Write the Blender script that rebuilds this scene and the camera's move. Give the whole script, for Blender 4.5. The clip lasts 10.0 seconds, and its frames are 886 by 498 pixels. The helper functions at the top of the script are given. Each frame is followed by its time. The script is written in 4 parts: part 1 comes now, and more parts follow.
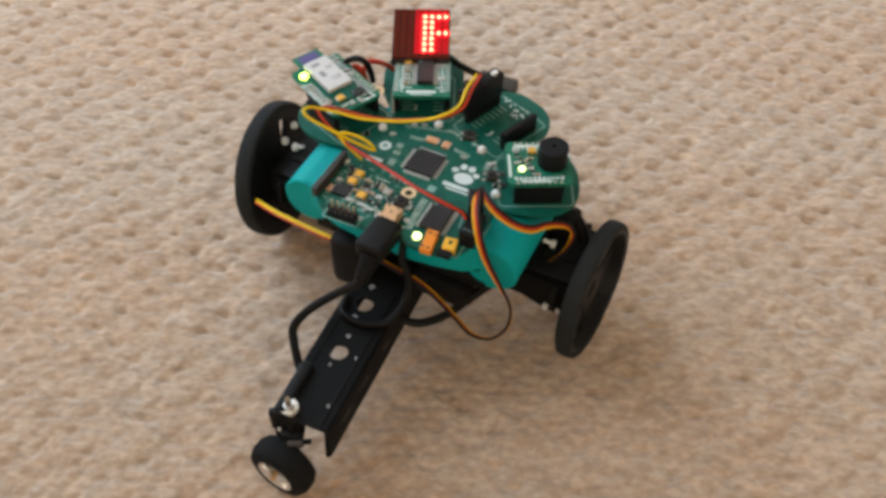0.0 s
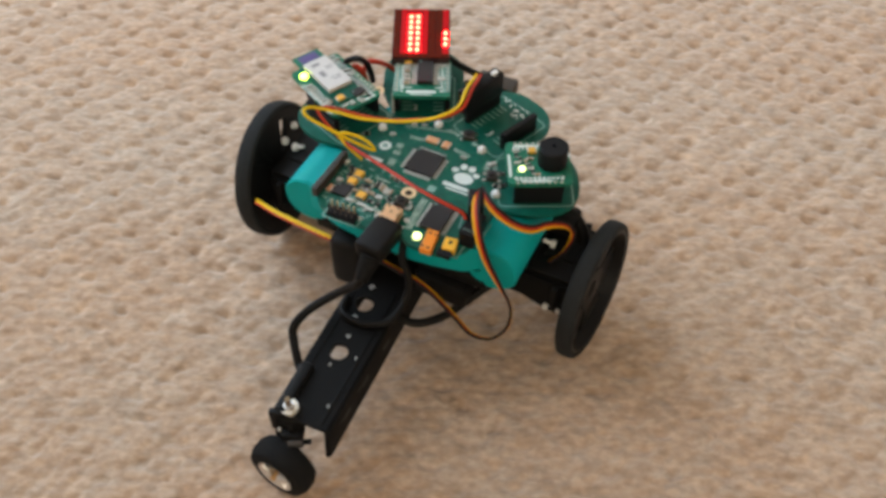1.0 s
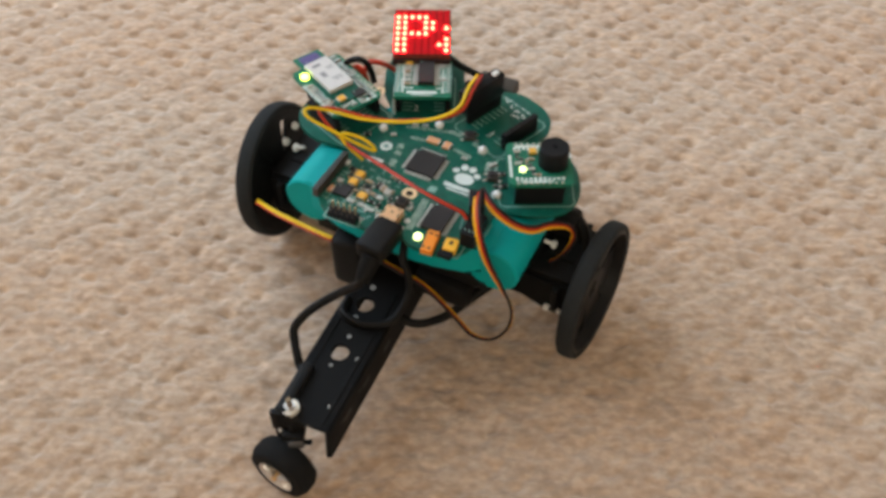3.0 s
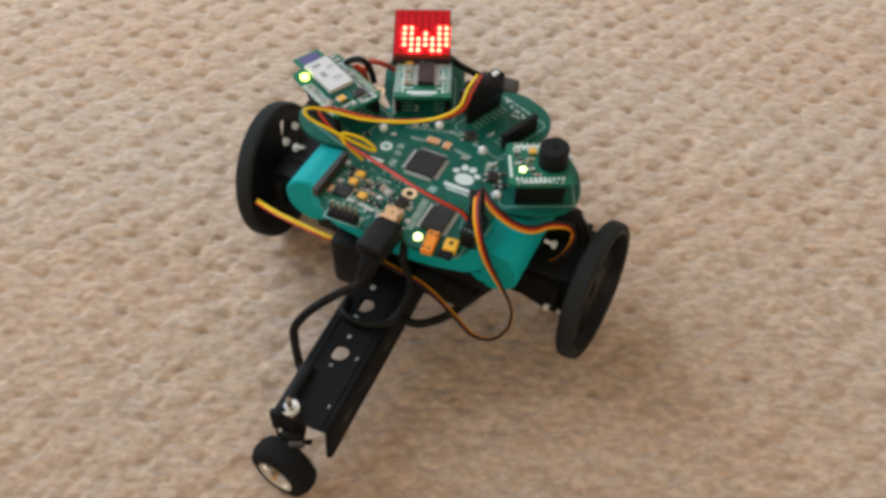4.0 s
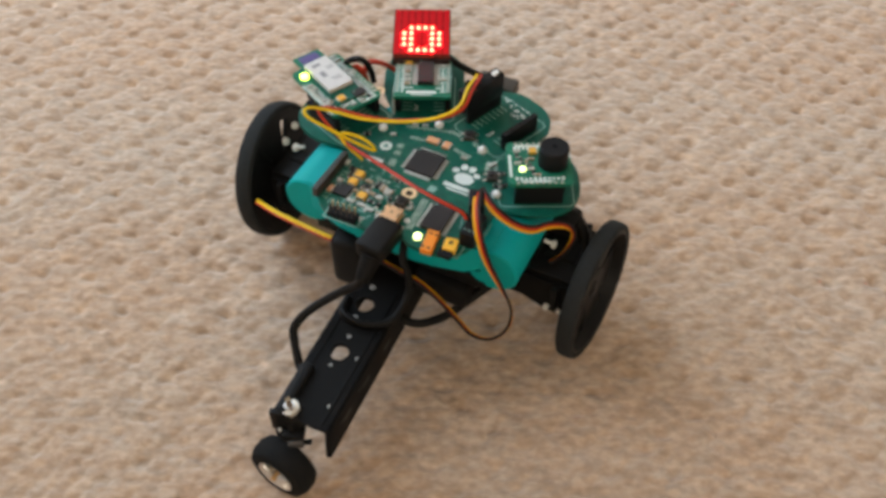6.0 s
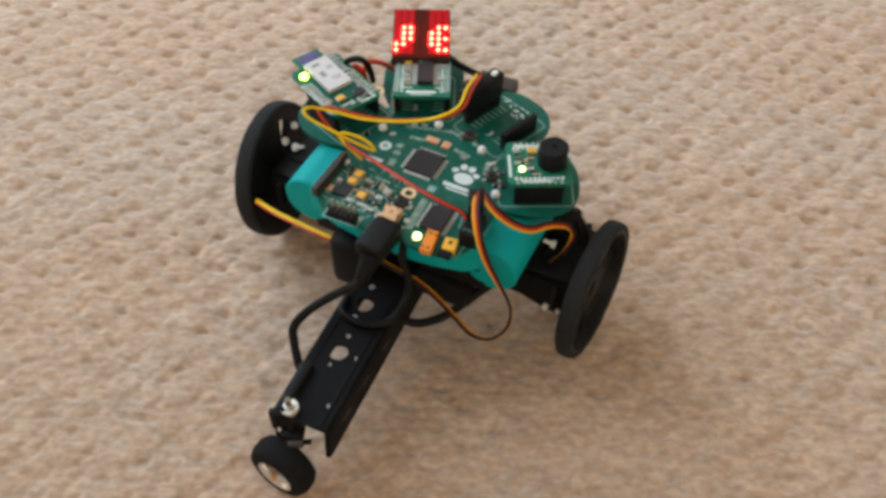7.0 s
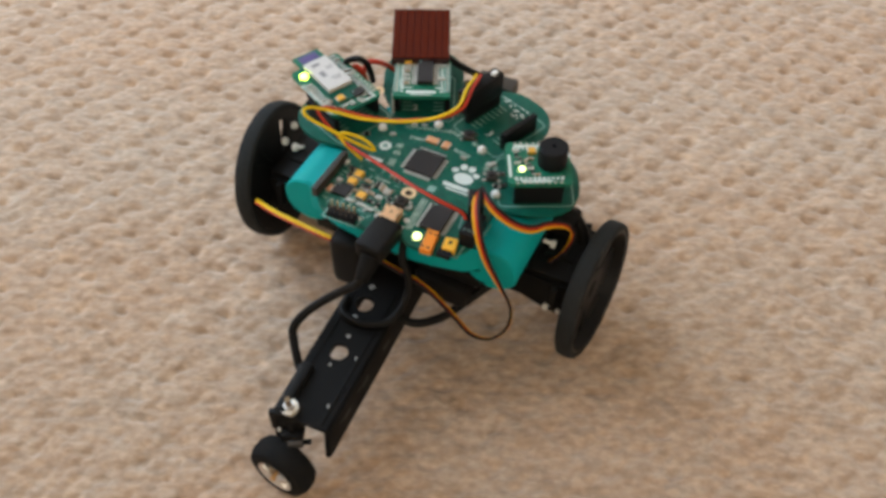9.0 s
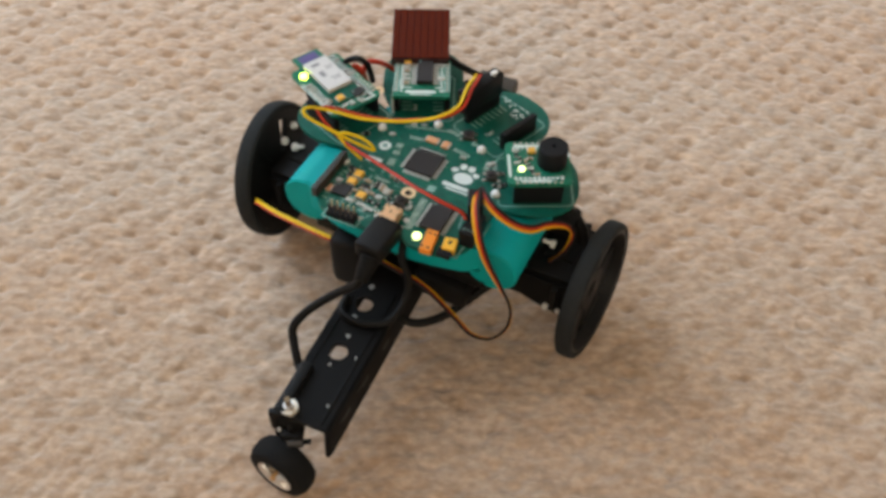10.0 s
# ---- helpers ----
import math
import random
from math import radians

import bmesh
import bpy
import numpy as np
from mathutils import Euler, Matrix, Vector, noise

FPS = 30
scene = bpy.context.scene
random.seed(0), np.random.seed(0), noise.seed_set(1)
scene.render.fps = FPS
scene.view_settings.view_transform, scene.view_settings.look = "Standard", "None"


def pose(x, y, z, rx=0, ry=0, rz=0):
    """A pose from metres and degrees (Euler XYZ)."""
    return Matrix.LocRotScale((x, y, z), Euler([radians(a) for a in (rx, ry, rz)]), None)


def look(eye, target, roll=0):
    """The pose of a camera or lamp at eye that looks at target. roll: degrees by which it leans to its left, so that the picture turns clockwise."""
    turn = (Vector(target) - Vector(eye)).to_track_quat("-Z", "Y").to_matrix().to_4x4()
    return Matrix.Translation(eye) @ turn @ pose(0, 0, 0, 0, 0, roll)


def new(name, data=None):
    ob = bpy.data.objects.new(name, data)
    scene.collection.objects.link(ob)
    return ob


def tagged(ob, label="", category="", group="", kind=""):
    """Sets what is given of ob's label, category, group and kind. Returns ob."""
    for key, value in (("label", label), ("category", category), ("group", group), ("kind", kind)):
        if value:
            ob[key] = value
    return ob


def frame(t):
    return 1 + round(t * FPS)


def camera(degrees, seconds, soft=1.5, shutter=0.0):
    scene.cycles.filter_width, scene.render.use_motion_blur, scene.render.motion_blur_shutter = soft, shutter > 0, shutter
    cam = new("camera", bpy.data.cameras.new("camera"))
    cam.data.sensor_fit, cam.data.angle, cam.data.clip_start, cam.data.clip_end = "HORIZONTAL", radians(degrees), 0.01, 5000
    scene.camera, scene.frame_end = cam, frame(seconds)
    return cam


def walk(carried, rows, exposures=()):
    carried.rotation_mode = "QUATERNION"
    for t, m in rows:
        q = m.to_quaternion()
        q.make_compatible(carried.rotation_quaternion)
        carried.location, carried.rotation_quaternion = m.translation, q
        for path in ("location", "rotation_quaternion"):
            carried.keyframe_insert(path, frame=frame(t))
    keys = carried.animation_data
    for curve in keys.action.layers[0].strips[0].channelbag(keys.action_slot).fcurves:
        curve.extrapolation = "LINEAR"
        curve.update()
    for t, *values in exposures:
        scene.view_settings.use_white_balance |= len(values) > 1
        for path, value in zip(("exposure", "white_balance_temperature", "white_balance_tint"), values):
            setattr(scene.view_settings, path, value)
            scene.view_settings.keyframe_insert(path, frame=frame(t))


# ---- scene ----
MM = 0.001
cam = camera(50, 10.0, soft=3.6)
BASE = look((0, -0.48 * math.cos(radians(50)), 0.48 * math.sin(radians(50))), (0, 0, 0))


def sway(rx, ry):
    return BASE @ pose(0, 0, 0, rx, ry, 0)


walk(cam, [(0.0, sway(0, 0)), (1.8, sway(0.0, 0.005)), (2.5, sway(0.025, 0.045)), (4.0, sway(0.035, 0.055)), (5.5, sway(0.025, 0.05)),
           (7.0, sway(0.01, 0.005)), (8.5, sway(0.01, 0.005)), (10.0, sway(0.0, -0.015))], exposures=[(0.0, 0.0), (10.0, 0.0)])

# ---- light: a window to the side, an added fill window behind, sky outside ----
world = bpy.data.worlds.new("sky")
scene.world = world
world.use_nodes = True
wn = world.node_tree.nodes
sky = wn.new("ShaderNodeTexSky")
sky.sky_type, sky.sun_disc, sky.sun_elevation, sky.sun_rotation = "NISHITA", False, radians(35), radians(60)
world.node_tree.links.new(sky.outputs[0], wn["Background"].inputs[0])
wn["Background"].inputs[1].default_value = 0.1

# windows: wall, centre along it and height of the centre (metres), width, height, lamp power and colour
# the south one is added unseen behind the camera, as warm fill for front faces
WINDOWS = (("west", 0.9, 1.1, 2.0, 1.9, 38.5, (0.80, 0.94, 1.11)), ("south", 0.2, 1.5, 2.4, 1.5, 28, (1.0, 0.835, 0.625)))
X0, X1, Y0, Y1, TALL = -0.70, 2.5, -2.9, 2.2, 2.4


def wall_pose(side):
    """Stands at the wall's foot, x along it, y into the room."""
    return {"west": pose(X0, 0, 0, 0, 0, -90), "east": pose(X1, 0, 0, 0, 0, 90), "south": pose(0, Y0, 0), "north": pose(0, Y1, 0, 0, 0, 180)}[side]


for side, along, mid, wide, high, power, tone in WINDOWS:
    lamp = bpy.data.lights.new("window_light", "AREA")
    lamp.shape, lamp.size, lamp.size_y, lamp.energy, lamp.color = "RECTANGLE", wide - 0.2, high - 0.2, power, tone
    sign = -1 if side == "west" else 1
    lamp_ob = new("window_light", lamp)
    wp = wall_pose(side)
    lamp_ob.matrix_world = look(wp @ Vector((sign * along, 0.01, mid)), wp @ Vector((sign * along, 1.0, mid)))


# ---- materials ----
def material(name, base, rough=0.5, metal=0.0, vary=0.12, grain=900.0, coarse=60.0, bump=0.15, depth=0.0003, coat=0.0, emit=None, strength=0.0, stretch=(1, 1, 1), spec=0.5):
    m = bpy.data.materials.new(name)
    m.use_nodes = True
    nt = m.node_tree
    n, l = nt.nodes, nt.links
    b = n["Principled BSDF"]
    b.inputs["Roughness"].default_value, b.inputs["Metallic"].default_value = rough, metal
    b.inputs["Coat Weight"].default_value = coat
    b.inputs["Specular IOR Level"].default_value = spec
    tc, mp = n.new("ShaderNodeTexCoord"), n.new("ShaderNodeMapping")
    mp.inputs["Scale"].default_value = stretch
    l.new(tc.outputs["Object"], mp.inputs[0])
    fine, wide = n.new("ShaderNodeTexNoise"), n.new("ShaderNodeTexNoise")
    fine.inputs["Scale"].default_value, wide.inputs["Scale"].default_value = grain, coarse
    fine.inputs["Detail"].default_value = 4
    for t in (fine, wide):
        l.new(mp.outputs[0], t.inputs["Vector"])
    add = n.new("ShaderNodeMath")
    add.operation = "ADD"
    l.new(fine.outputs["Fac"], add.inputs[0]), l.new(wide.outputs["Fac"], add.inputs[1])
    ramp = n.new("ShaderNodeMapRange")
    ramp.inputs["From Min"].default_value, ramp.inputs["From Max"].default_value = 0.6, 1.4
    ramp.inputs["To Min"].default_value, ramp.inputs["To Max"].default_value = 1 - vary, 1 + vary
    l.new(add.outputs[0], ramp.inputs[0])
    mul = n.new("ShaderNodeVectorMath")
    mul.operation = "SCALE"
    mul.inputs[0].default_value = base
    l.new(ramp.outputs[0], mul.inputs["Scale"])
    l.new(mul.outputs[0], b.inputs["Base Color"])
    rr = n.new("ShaderNodeMapRange")
    rr.inputs["From Min"].default_value, rr.inputs["From Max"].default_value = 0.3, 0.7
    rr.inputs["To Min"].default_value, rr.inputs["To Max"].default_value = max(rough - 0.08, 0.02), min(rough + 0.08, 1)
    l.new(wide.outputs["Fac"], rr.inputs[0]), l.new(rr.outputs[0], b.inputs["Roughness"])
    if bump:
        bp = n.new("ShaderNodeBump")
        bp.inputs["Strength"].default_value, bp.inputs["Distance"].default_value = bump, depth
        l.new(fine.outputs["Fac"], bp.inputs["Height"]), l.new(bp.outputs[0], b.inputs["Normal"])
    if emit:
        b.inputs["Emission Color"].default_value = (*emit, 1)
        b.inputs["Emission Strength"].default_value = strength
    return m


def carpet_material():
    m = bpy.data.materials.new("carpet_wool")
    m.use_nodes = True
    n, l = m.node_tree.nodes, m.node_tree.links
    b = n["Principled BSDF"]
    b.inputs["Roughness"].default_value = 0.95
    b.inputs["Sheen Weight"].default_value = 0.45
    b.inputs["Sheen Roughness"].default_value = 0.6
    b.inputs["Specular IOR Level"].default_value = 0.1
    tc = n.new("ShaderNodeTexCoord")
    mp = n.new("ShaderNodeMapping")
    mp.inputs["Scale"].default_value = (0.58, 1.0, 1.0)
    mp.inputs["Rotation"].default_value = (0, 0, 0.1)
    l.new(tc.outputs["Object"], mp.inputs[0])
    noises = []
    for scale, detail in ((420, 3), (250, 3), (75, 2), (9, 2)):
        t = n.new("ShaderNodeTexNoise")
        t.inputs["Scale"].default_value, t.inputs["Detail"].default_value = scale, detail
        l.new(mp.outputs[0], t.inputs["Vector"])
        noises.append(t)
    tone = n.new("ShaderNodeValToRGB")
    e = tone.color_ramp.elements
    e[0].position, e[0].color = 0.33, (0.340, 0.240, 0.163, 1)
    e[1].position, e[1].color = 0.67, (0.655, 0.508, 0.385, 1)
    mid = e.new(0.49)
    mid.color = (0.47, 0.347, 0.253, 1)
    total = None
    for t, share in zip(noises, (0.34, 0.46, 0.20)):
        k = n.new("ShaderNodeMath")
        k.operation = "MULTIPLY_ADD"
        k.inputs[1].default_value, k.inputs[2].default_value = share, 0.0
        l.new(t.outputs["Fac"], k.inputs[0])
        if total:
            l.new(total.outputs[0], k.inputs[2])
        total = k
    l.new(total.outputs[0], tone.inputs[0])
    warm = n.new("ShaderNodeMix")
    warm.data_type, warm.blend_type = "RGBA", "MULTIPLY"
    hue = n.new("ShaderNodeValToRGB")
    hue.color_ramp.elements[0].position, hue.color_ramp.elements[0].color = 0.35, (1, 0.93, 0.86, 1)
    hue.color_ramp.elements[1].position, hue.color_ramp.elements[1].color = 0.65, (0.97, 0.99, 1.0, 1)
    l.new(noises[3].outputs["Fac"], hue.inputs[0])
    warm.inputs["Factor"].default_value = 1
    l.new(tone.outputs[0], warm.inputs["A"]), l.new(hue.outputs[0], warm.inputs["B"])
    # single yarns lean to straw, pink or grey
    fleck, yarn = n.new("ShaderNodeTexNoise"), n.new("ShaderNodeMix")
    fleck.inputs["Scale"].default_value, fleck.inputs["Detail"].default_value = 190, 2
    l.new(mp.outputs[0], fleck.inputs["Vector"])
    dye = n.new("ShaderNodeValToRGB")
    dye.color_ramp.elements[0].position, dye.color_ramp.elements[0].color = 0.36, (1, 0.90, 0.76, 1)
    dye.color_ramp.elements[1].position, dye.color_ramp.elements[1].color = 0.64, (0.92, 0.97, 1.0, 1)
    dye.color_ramp.elements.new(0.5).color = (1, 0.95, 0.90, 1)
    l.new(fleck.outputs["Fac"], dye.inputs[0])
    yarn.data_type, yarn.blend_type = "RGBA", "MULTIPLY"
    yarn.inputs["Factor"].default_value = 0.45
    l.new(warm.outputs["Result"], yarn.inputs["A"]), l.new(dye.outputs[0], yarn.inputs["B"])
    l.new(yarn.outputs["Result"], b.inputs["Base Color"])
    bp = n.new("ShaderNodeBump")
    bp.inputs["Strength"].default_value, bp.inputs["Distance"].default_value = 0.55, 0.001
    l.new(noises[0].outputs["Fac"], bp.inputs["Height"]), l.new(bp.outputs[0], b.inputs["Normal"])
    return m


CARPET = carpet_material()
WALL = material("wall_paint", (0.80, 0.69, 0.55), 0.8, vary=0.04, grain=200, coarse=3, bump=0.1, depth=0.001)
CEILING = material("ceiling_paint", (0.8, 0.8, 0.78), 0.85, vary=0.03, grain=200, coarse=3, bump=0.1, depth=0.001)
WOODWORK = material("white_woodwork", (0.78, 0.77, 0.74), 0.4, vary=0.04, grain=150, coarse=8, bump=0.05)
PCB = material("green_solder_mask", (0.003, 0.095, 0.066), 0.4, vary=0.3, grain=420, coarse=130, bump=0.12, depth=0.0002, coat=0.03, spec=0.22)
PCB_LIGHT = material("bright_green_solder_mask", (0.008, 0.145, 0.084), 0.4, vary=0.3, grain=500, coarse=160, bump=0.12, depth=0.0002, coat=0.03, spec=0.25)
TRACK = material("masked_copper", (0.006, 0.13, 0.075), 0.4, vary=0.2, spec=0.22)
TEAL = material("teal_plastic", (0.0, 0.34, 0.335), 0.55, spec=0.15, vary=0.05, grain=700, coarse=30, bump=0.06, depth=0.0002)
BLACK = material("black_plastic", (0.008, 0.0077, 0.0075), 0.5, vary=0.25, grain=900, coarse=60, bump=0.1, spec=0.14)
ANODISED = material("black_anodised_aluminium", (0.0065, 0.0063, 0.0062), 0.6, 0.0, vary=0.35, grain=1500, coarse=50, bump=0.06, depth=0.0001, spec=0.09)
RUBBER = material("tyre_rubber", (0.0205, 0.0222, 0.0225), 0.8, spec=0.16, vary=0.22, grain=600, coarse=45, bump=0.25)
FOAM = material("black_foam_rubber", (0.011, 0.0108, 0.0105), 0.85, spec=0.12, vary=0.25, grain=900, coarse=80, bump=0.3)
CABLE = material("black_cable_sheath", (0.009, 0.0085, 0.008), 0.5, vary=0.2, spec=0.13)
CHIP = material("chip_epoxy", (0.02, 0.017, 0.017), 0.55, spec=0.3, vary=0.15, grain=2500, coarse=150, bump=0.2, depth=0.0001)
HEADER = material("header_plastic", (0.007, 0.007, 0.008), 0.5, vary=0.2, spec=0.16)
BROWN_HEADER = material("dusty_header_plastic", (0.045, 0.037, 0.03), 0.6, vary=0.3)
TIN = material("tinned_metal", (0.62, 0.6, 0.56), 0.32, 1.0, vary=0.12)
LEADS = material("grey_solder_leads", (0.52, 0.52, 0.48), 0.5, 0.3, vary=0.35, grain=1800)
STEEL = material("steel", (0.66, 0.65, 0.62), 0.42, 1.0, vary=0.1)
ALUMINIUM = material("aluminium", (0.78, 0.77, 0.75), 0.33, 1.0, vary=0.1)
WASHER = material("pale_zinc_washer", (0.72, 0.66, 0.56), 0.45, 0.35, vary=0.1)
STUD = material("dull_brass_stud", (0.22, 0.15, 0.08), 0.45, 0.6, vary=0.2)
BRASS = material("brass", (0.75, 0.5, 0.24), 0.35, 1.0, vary=0.1)
GOLD = material("gold_plate", (0.85, 0.63, 0.38), 0.35, 0.7, vary=0.1)
USB = material("usb_shell", (0.76, 0.46, 0.25), 0.42, 0.5, vary=0.12)
SILK = material("silkscreen_ink", (0.66, 0.72, 0.68), 0.6, vary=0.15, grain=2200)
SILK_DIM = material("thin_silkscreen_ink", (0.2, 0.36, 0.31), 0.6, vary=0.45, grain=2200, coarse=400)
SILK_MID = material("worn_silkscreen_ink", (0.36, 0.46, 0.39), 0.6, vary=0.35, grain=2200, coarse=400)
WHITE = material("white_plastic", (0.82, 0.82, 0.8), 0.4, vary=0.05)
LABEL = material("paper_label", (0.60, 0.585, 0.56), 0.5, vary=0.06)
INK = material("grey_print", (0.26, 0.25, 0.25), 0.6, vary=0.1)
DARK_INK = material("black_print", (0.03, 0.02, 0.015), 0.6, vary=0.1)
PURPLE = material("purple_antenna_mask", (0.075, 0.055, 0.20), 0.4, vary=0.15)
ORANGE = material("orange_plastic", (0.82, 0.25, 0.008), 0.5, vary=0.06)
YELLOW_JUMPER = material("yellow_plastic", (0.85, 0.45, 0.025), 0.4, vary=0.06)
TANTALUM = material("tantalum_yellow", (0.80, 0.42, 0.045), 0.42, vary=0.1)
PEACH = material("peach_ceramic", (0.68, 0.33, 0.16), 0.5, vary=0.1)
TAN = material("ceramic_capacitor", (0.36, 0.27, 0.18), 0.5, vary=0.15)
YELLOW_WIRE = material("yellow_insulation", (0.80, 0.55, 0.012), 0.45, vary=0.06, spec=0.2)
RED_WIRE = material("red_insulation", (0.50, 0.035, 0.012), 0.42, spec=0.3, vary=0.06)
ORANGE_WIRE = material("orange_insulation", (0.82, 0.43, 0.010), 0.45, vary=0.06, spec=0.2)
BROWN_WIRE = material("brown_insulation", (0.018, 0.011, 0.009), 0.5, vary=0.1, spec=0.2)
DISPLAY_RED = material("red_display_filter", (0.086, 0.0125, 0.0042), 0.6, spec=0.06, vary=0.08, grain=700, coarse=120, bump=0.05)
DISPLAY_GAP = material("dark_red_groove", (0.042, 0.0055, 0.0035), 0.6, spec=0.04, vary=0.08)
DISPLAY_SIDE = material("display_housing", (0.03, 0.005, 0.004), 0.55, vary=0.1)
LED_CORE = material("lit_red_led", (0.8, 0.2, 0.1), 0.4, vary=0, bump=0, emit=(1.0, 0.021, 0.0105), strength=72)
# rim, halo and column emission stand in for the dots' glow on the filter
LED_RIM = material("lit_led_rim", (0.6, 0.03, 0.03), 0.4, vary=0, bump=0, emit=(1.0, 0.006, 0.020), strength=5.0)
LED_HALO = material("lit_led_halo", (0.3, 0.01, 0.01), 0.5, vary=0, bump=0, emit=(1.0, 0.004, 0.022), strength=1.15, spec=0.1)
COLUMN_GLOW = material("red_column_glow", (0.10, 0.004, 0.004), 0.6, vary=0, bump=0, emit=(1.0, 0.002, 0.012), strength=0.40, spec=0.1)
GREEN_LED = material("lit_green_led", (0.7, 0.9, 0.3), 0.4, vary=0, bump=0, emit=(0.78, 1.0, 0.10), strength=7)
PALE_LED = material("lit_pale_led", (0.8, 0.9, 0.6), 0.4, vary=0, bump=0, emit=(0.85, 1.0, 0.38), strength=2.2)
GLASS = bpy.data.materials.new("window_glass")
GLASS.use_nodes = True
gb = GLASS.node_tree.nodes["Principled BSDF"]
gb.inputs["Transmission Weight"].default_value, gb.inputs["Roughness"].default_value = 1.0, 0.01


# ---- mesh helpers, in millimetres ----
def part(name, bm, mat, parent, label="", m=None, smooth=False, mats=()):
    mesh = bpy.data.meshes.new(name)
    bmesh.ops.recalc_face_normals(bm, faces=bm.faces[:])
    bm.transform(Matrix.Scale(MM, 4))
    bm.to_mesh(mesh)
    bm.free()
    for x in (mat, *mats):
        mesh.materials.append(x)
    if smooth:
        mesh.shade_smooth()
        mesh.set_sharp_from_angle(angle=radians(38))
    ob = new(name, mesh)
    ob.parent = parent
    if m is not None:
        ob.matrix_basis = m
    if label:
        tagged(ob, label)
    return ob


def mmpose(x, y, z, rx=0, ry=0, rz=0):
    return pose(x * MM, y * MM, z * MM, rx, ry, rz)


def empty(name, m, parent=None):
    ob = new(name)
    ob.empty_display_size = 0.01
    ob.parent = parent
    ob.matrix_basis = m
    return ob


def box(bm, x, y, z, sx, sy, sz, rz=0, bevel=0.0, rx=0, ry=0, slot=0, segs=2):
    """A box with its base centre at x, y, z."""
    made = bmesh.ops.create_cube(bm, size=1)["verts"]
    bmesh.ops.transform(bm, verts=made, matrix=pose(x, y, z, rx, ry, rz) @ Matrix.Translation((0, 0, sz / 2)) @ Matrix.Diagonal((sx, sy, sz, 1)))
    faces = list({f for v in made for f in v.link_faces})
    for f in faces:
        f.material_index = slot
    if bevel:
        edges = list({e for v in made for e in v.link_edges})
        out = bmesh.ops.bevel(bm, geom=edges, offset=bevel, segments=segs, affect="EDGES", profile=0.5)
        for f in out["faces"]:
            f.material_index = slot
    return bm


def cyl(bm, m, r, h, seg=24, r2=None, slot=0):
    """A cylinder along m's z from its origin."""
    made = bmesh.ops.create_cone(bm, cap_ends=True, segments=seg, radius1=r, radius2=r if r2 is None else r2, depth=h)["verts"]
    bmesh.ops.transform(bm, verts=made, matrix=m @ Matrix.Translation((0, 0, h / 2)))
    for f in {f for v in made for f in v.link_faces}:
        f.material_index = slot
    return bm


def prism(bm, pts, z0, z1, slot=0, bevel=0.0):
    low = [bm.verts.new((x, y, z0)) for x, y in pts]
    top = [bm.verts.new((x, y, z1)) for x, y in pts]
    fs = [bm.faces.new(top), bm.faces.new(low[::-1])]
    n = len(pts)
    for i in range(n):
        fs.append(bm.faces.new((low[i], low[(i + 1) % n], top[(i + 1) % n], top[i])))
    for f in fs:
        f.material_index = slot
    if bevel:
        rims = [e for f in fs[:2] for e in f.edges]
        bmesh.ops.bevel(bm, geom=rims, offset=bevel, segments=2, affect="EDGES")
    return bm


def lathe(bm, profile, m, seg=48, slot=0):
    """Turns a closed profile of (radius, height) about m's z."""
    rings = []
    for i in range(seg):
        a = 2 * math.pi * i / seg
        rings.append([bm.verts.new(m @ Vector((r * math.cos(a), r * math.sin(a), h))) for r, h in profile])
    k = len(profile)
    for i in range(seg):
        for j in range(k):
            f = bm.faces.new((rings[i][j], rings[(i + 1) % seg][j], rings[(i + 1) % seg][(j + 1) % k], rings[i][(j + 1) % k]))
            f.material_index = slot
    return bm


def spline(pts, steps=6):
    p = [Vector(q) for q in pts]
    p = [2 * p[0] - p[1]] + p + [2 * p[-1] - p[-2]]
    out = []
    for i in range(1, len(p) - 2):
        for k in range(steps):
            t = k / steps
            a, b, c, d = p[i - 1], p[i], p[i + 1], p[i + 2]
            out.append(0.5 * (2 * b + (c - a) * t + (2 * a - 5 * b + 4 * c - d) * t * t + (3 * b - a - 3 * c + d) * t ** 3))
    return out + [p[-2]]


def tube(bm, pts, r, seg=8, steps=6, slot=0):
    line = spline(pts, steps)
    side = None
    rings = []
    for i, q in enumerate(line):
        t = (line[min(i + 1, len(line) - 1)] - line[max(i - 1, 0)]).normalized()
        if side is None:
            side = t.orthogonal().normalized()
        side = (side - t * side.dot(t)).normalized()
        up = t.cross(side)
        rings.append([bm.verts.new(q + r * (math.cos(a) * side + math.sin(a) * up)) for a in (2 * math.pi * j / seg for j in range(seg))])
    for a, b in zip(rings, rings[1:]):
        for j in range(seg):
            bm.faces.new((a[j], a[(j + 1) % seg], b[(j + 1) % seg], b[j])).material_index = slot
    bm.faces.new(rings[0][::-1]), bm.faces.new(rings[-1])
    return bm


def rounded_rect(cx, cy, w, h, r, ang=0, n=6):
    pts = []
    c, s = math.cos(radians(ang)), math.sin(radians(ang))
    for sx, sy, a0 in ((1, 1, 0), (-1, 1, 90), (-1, -1, 180), (1, -1, 270)):
        for k in range(n + 1):
            a = radians(a0 + 90 * k / n)
            x, y = sx * (w / 2 - r) + r * math.cos(a), sy * (h / 2 - r) + r * math.sin(a)
            pts.append((cx + c * x - s * y, cy + s * x + c * y))
    return pts


# ---- the room ----
def setting(name, bm, mat, label, cat):
    ob = part(name, bm, mat, None)
    return tagged(ob, label, cat, kind="structure")


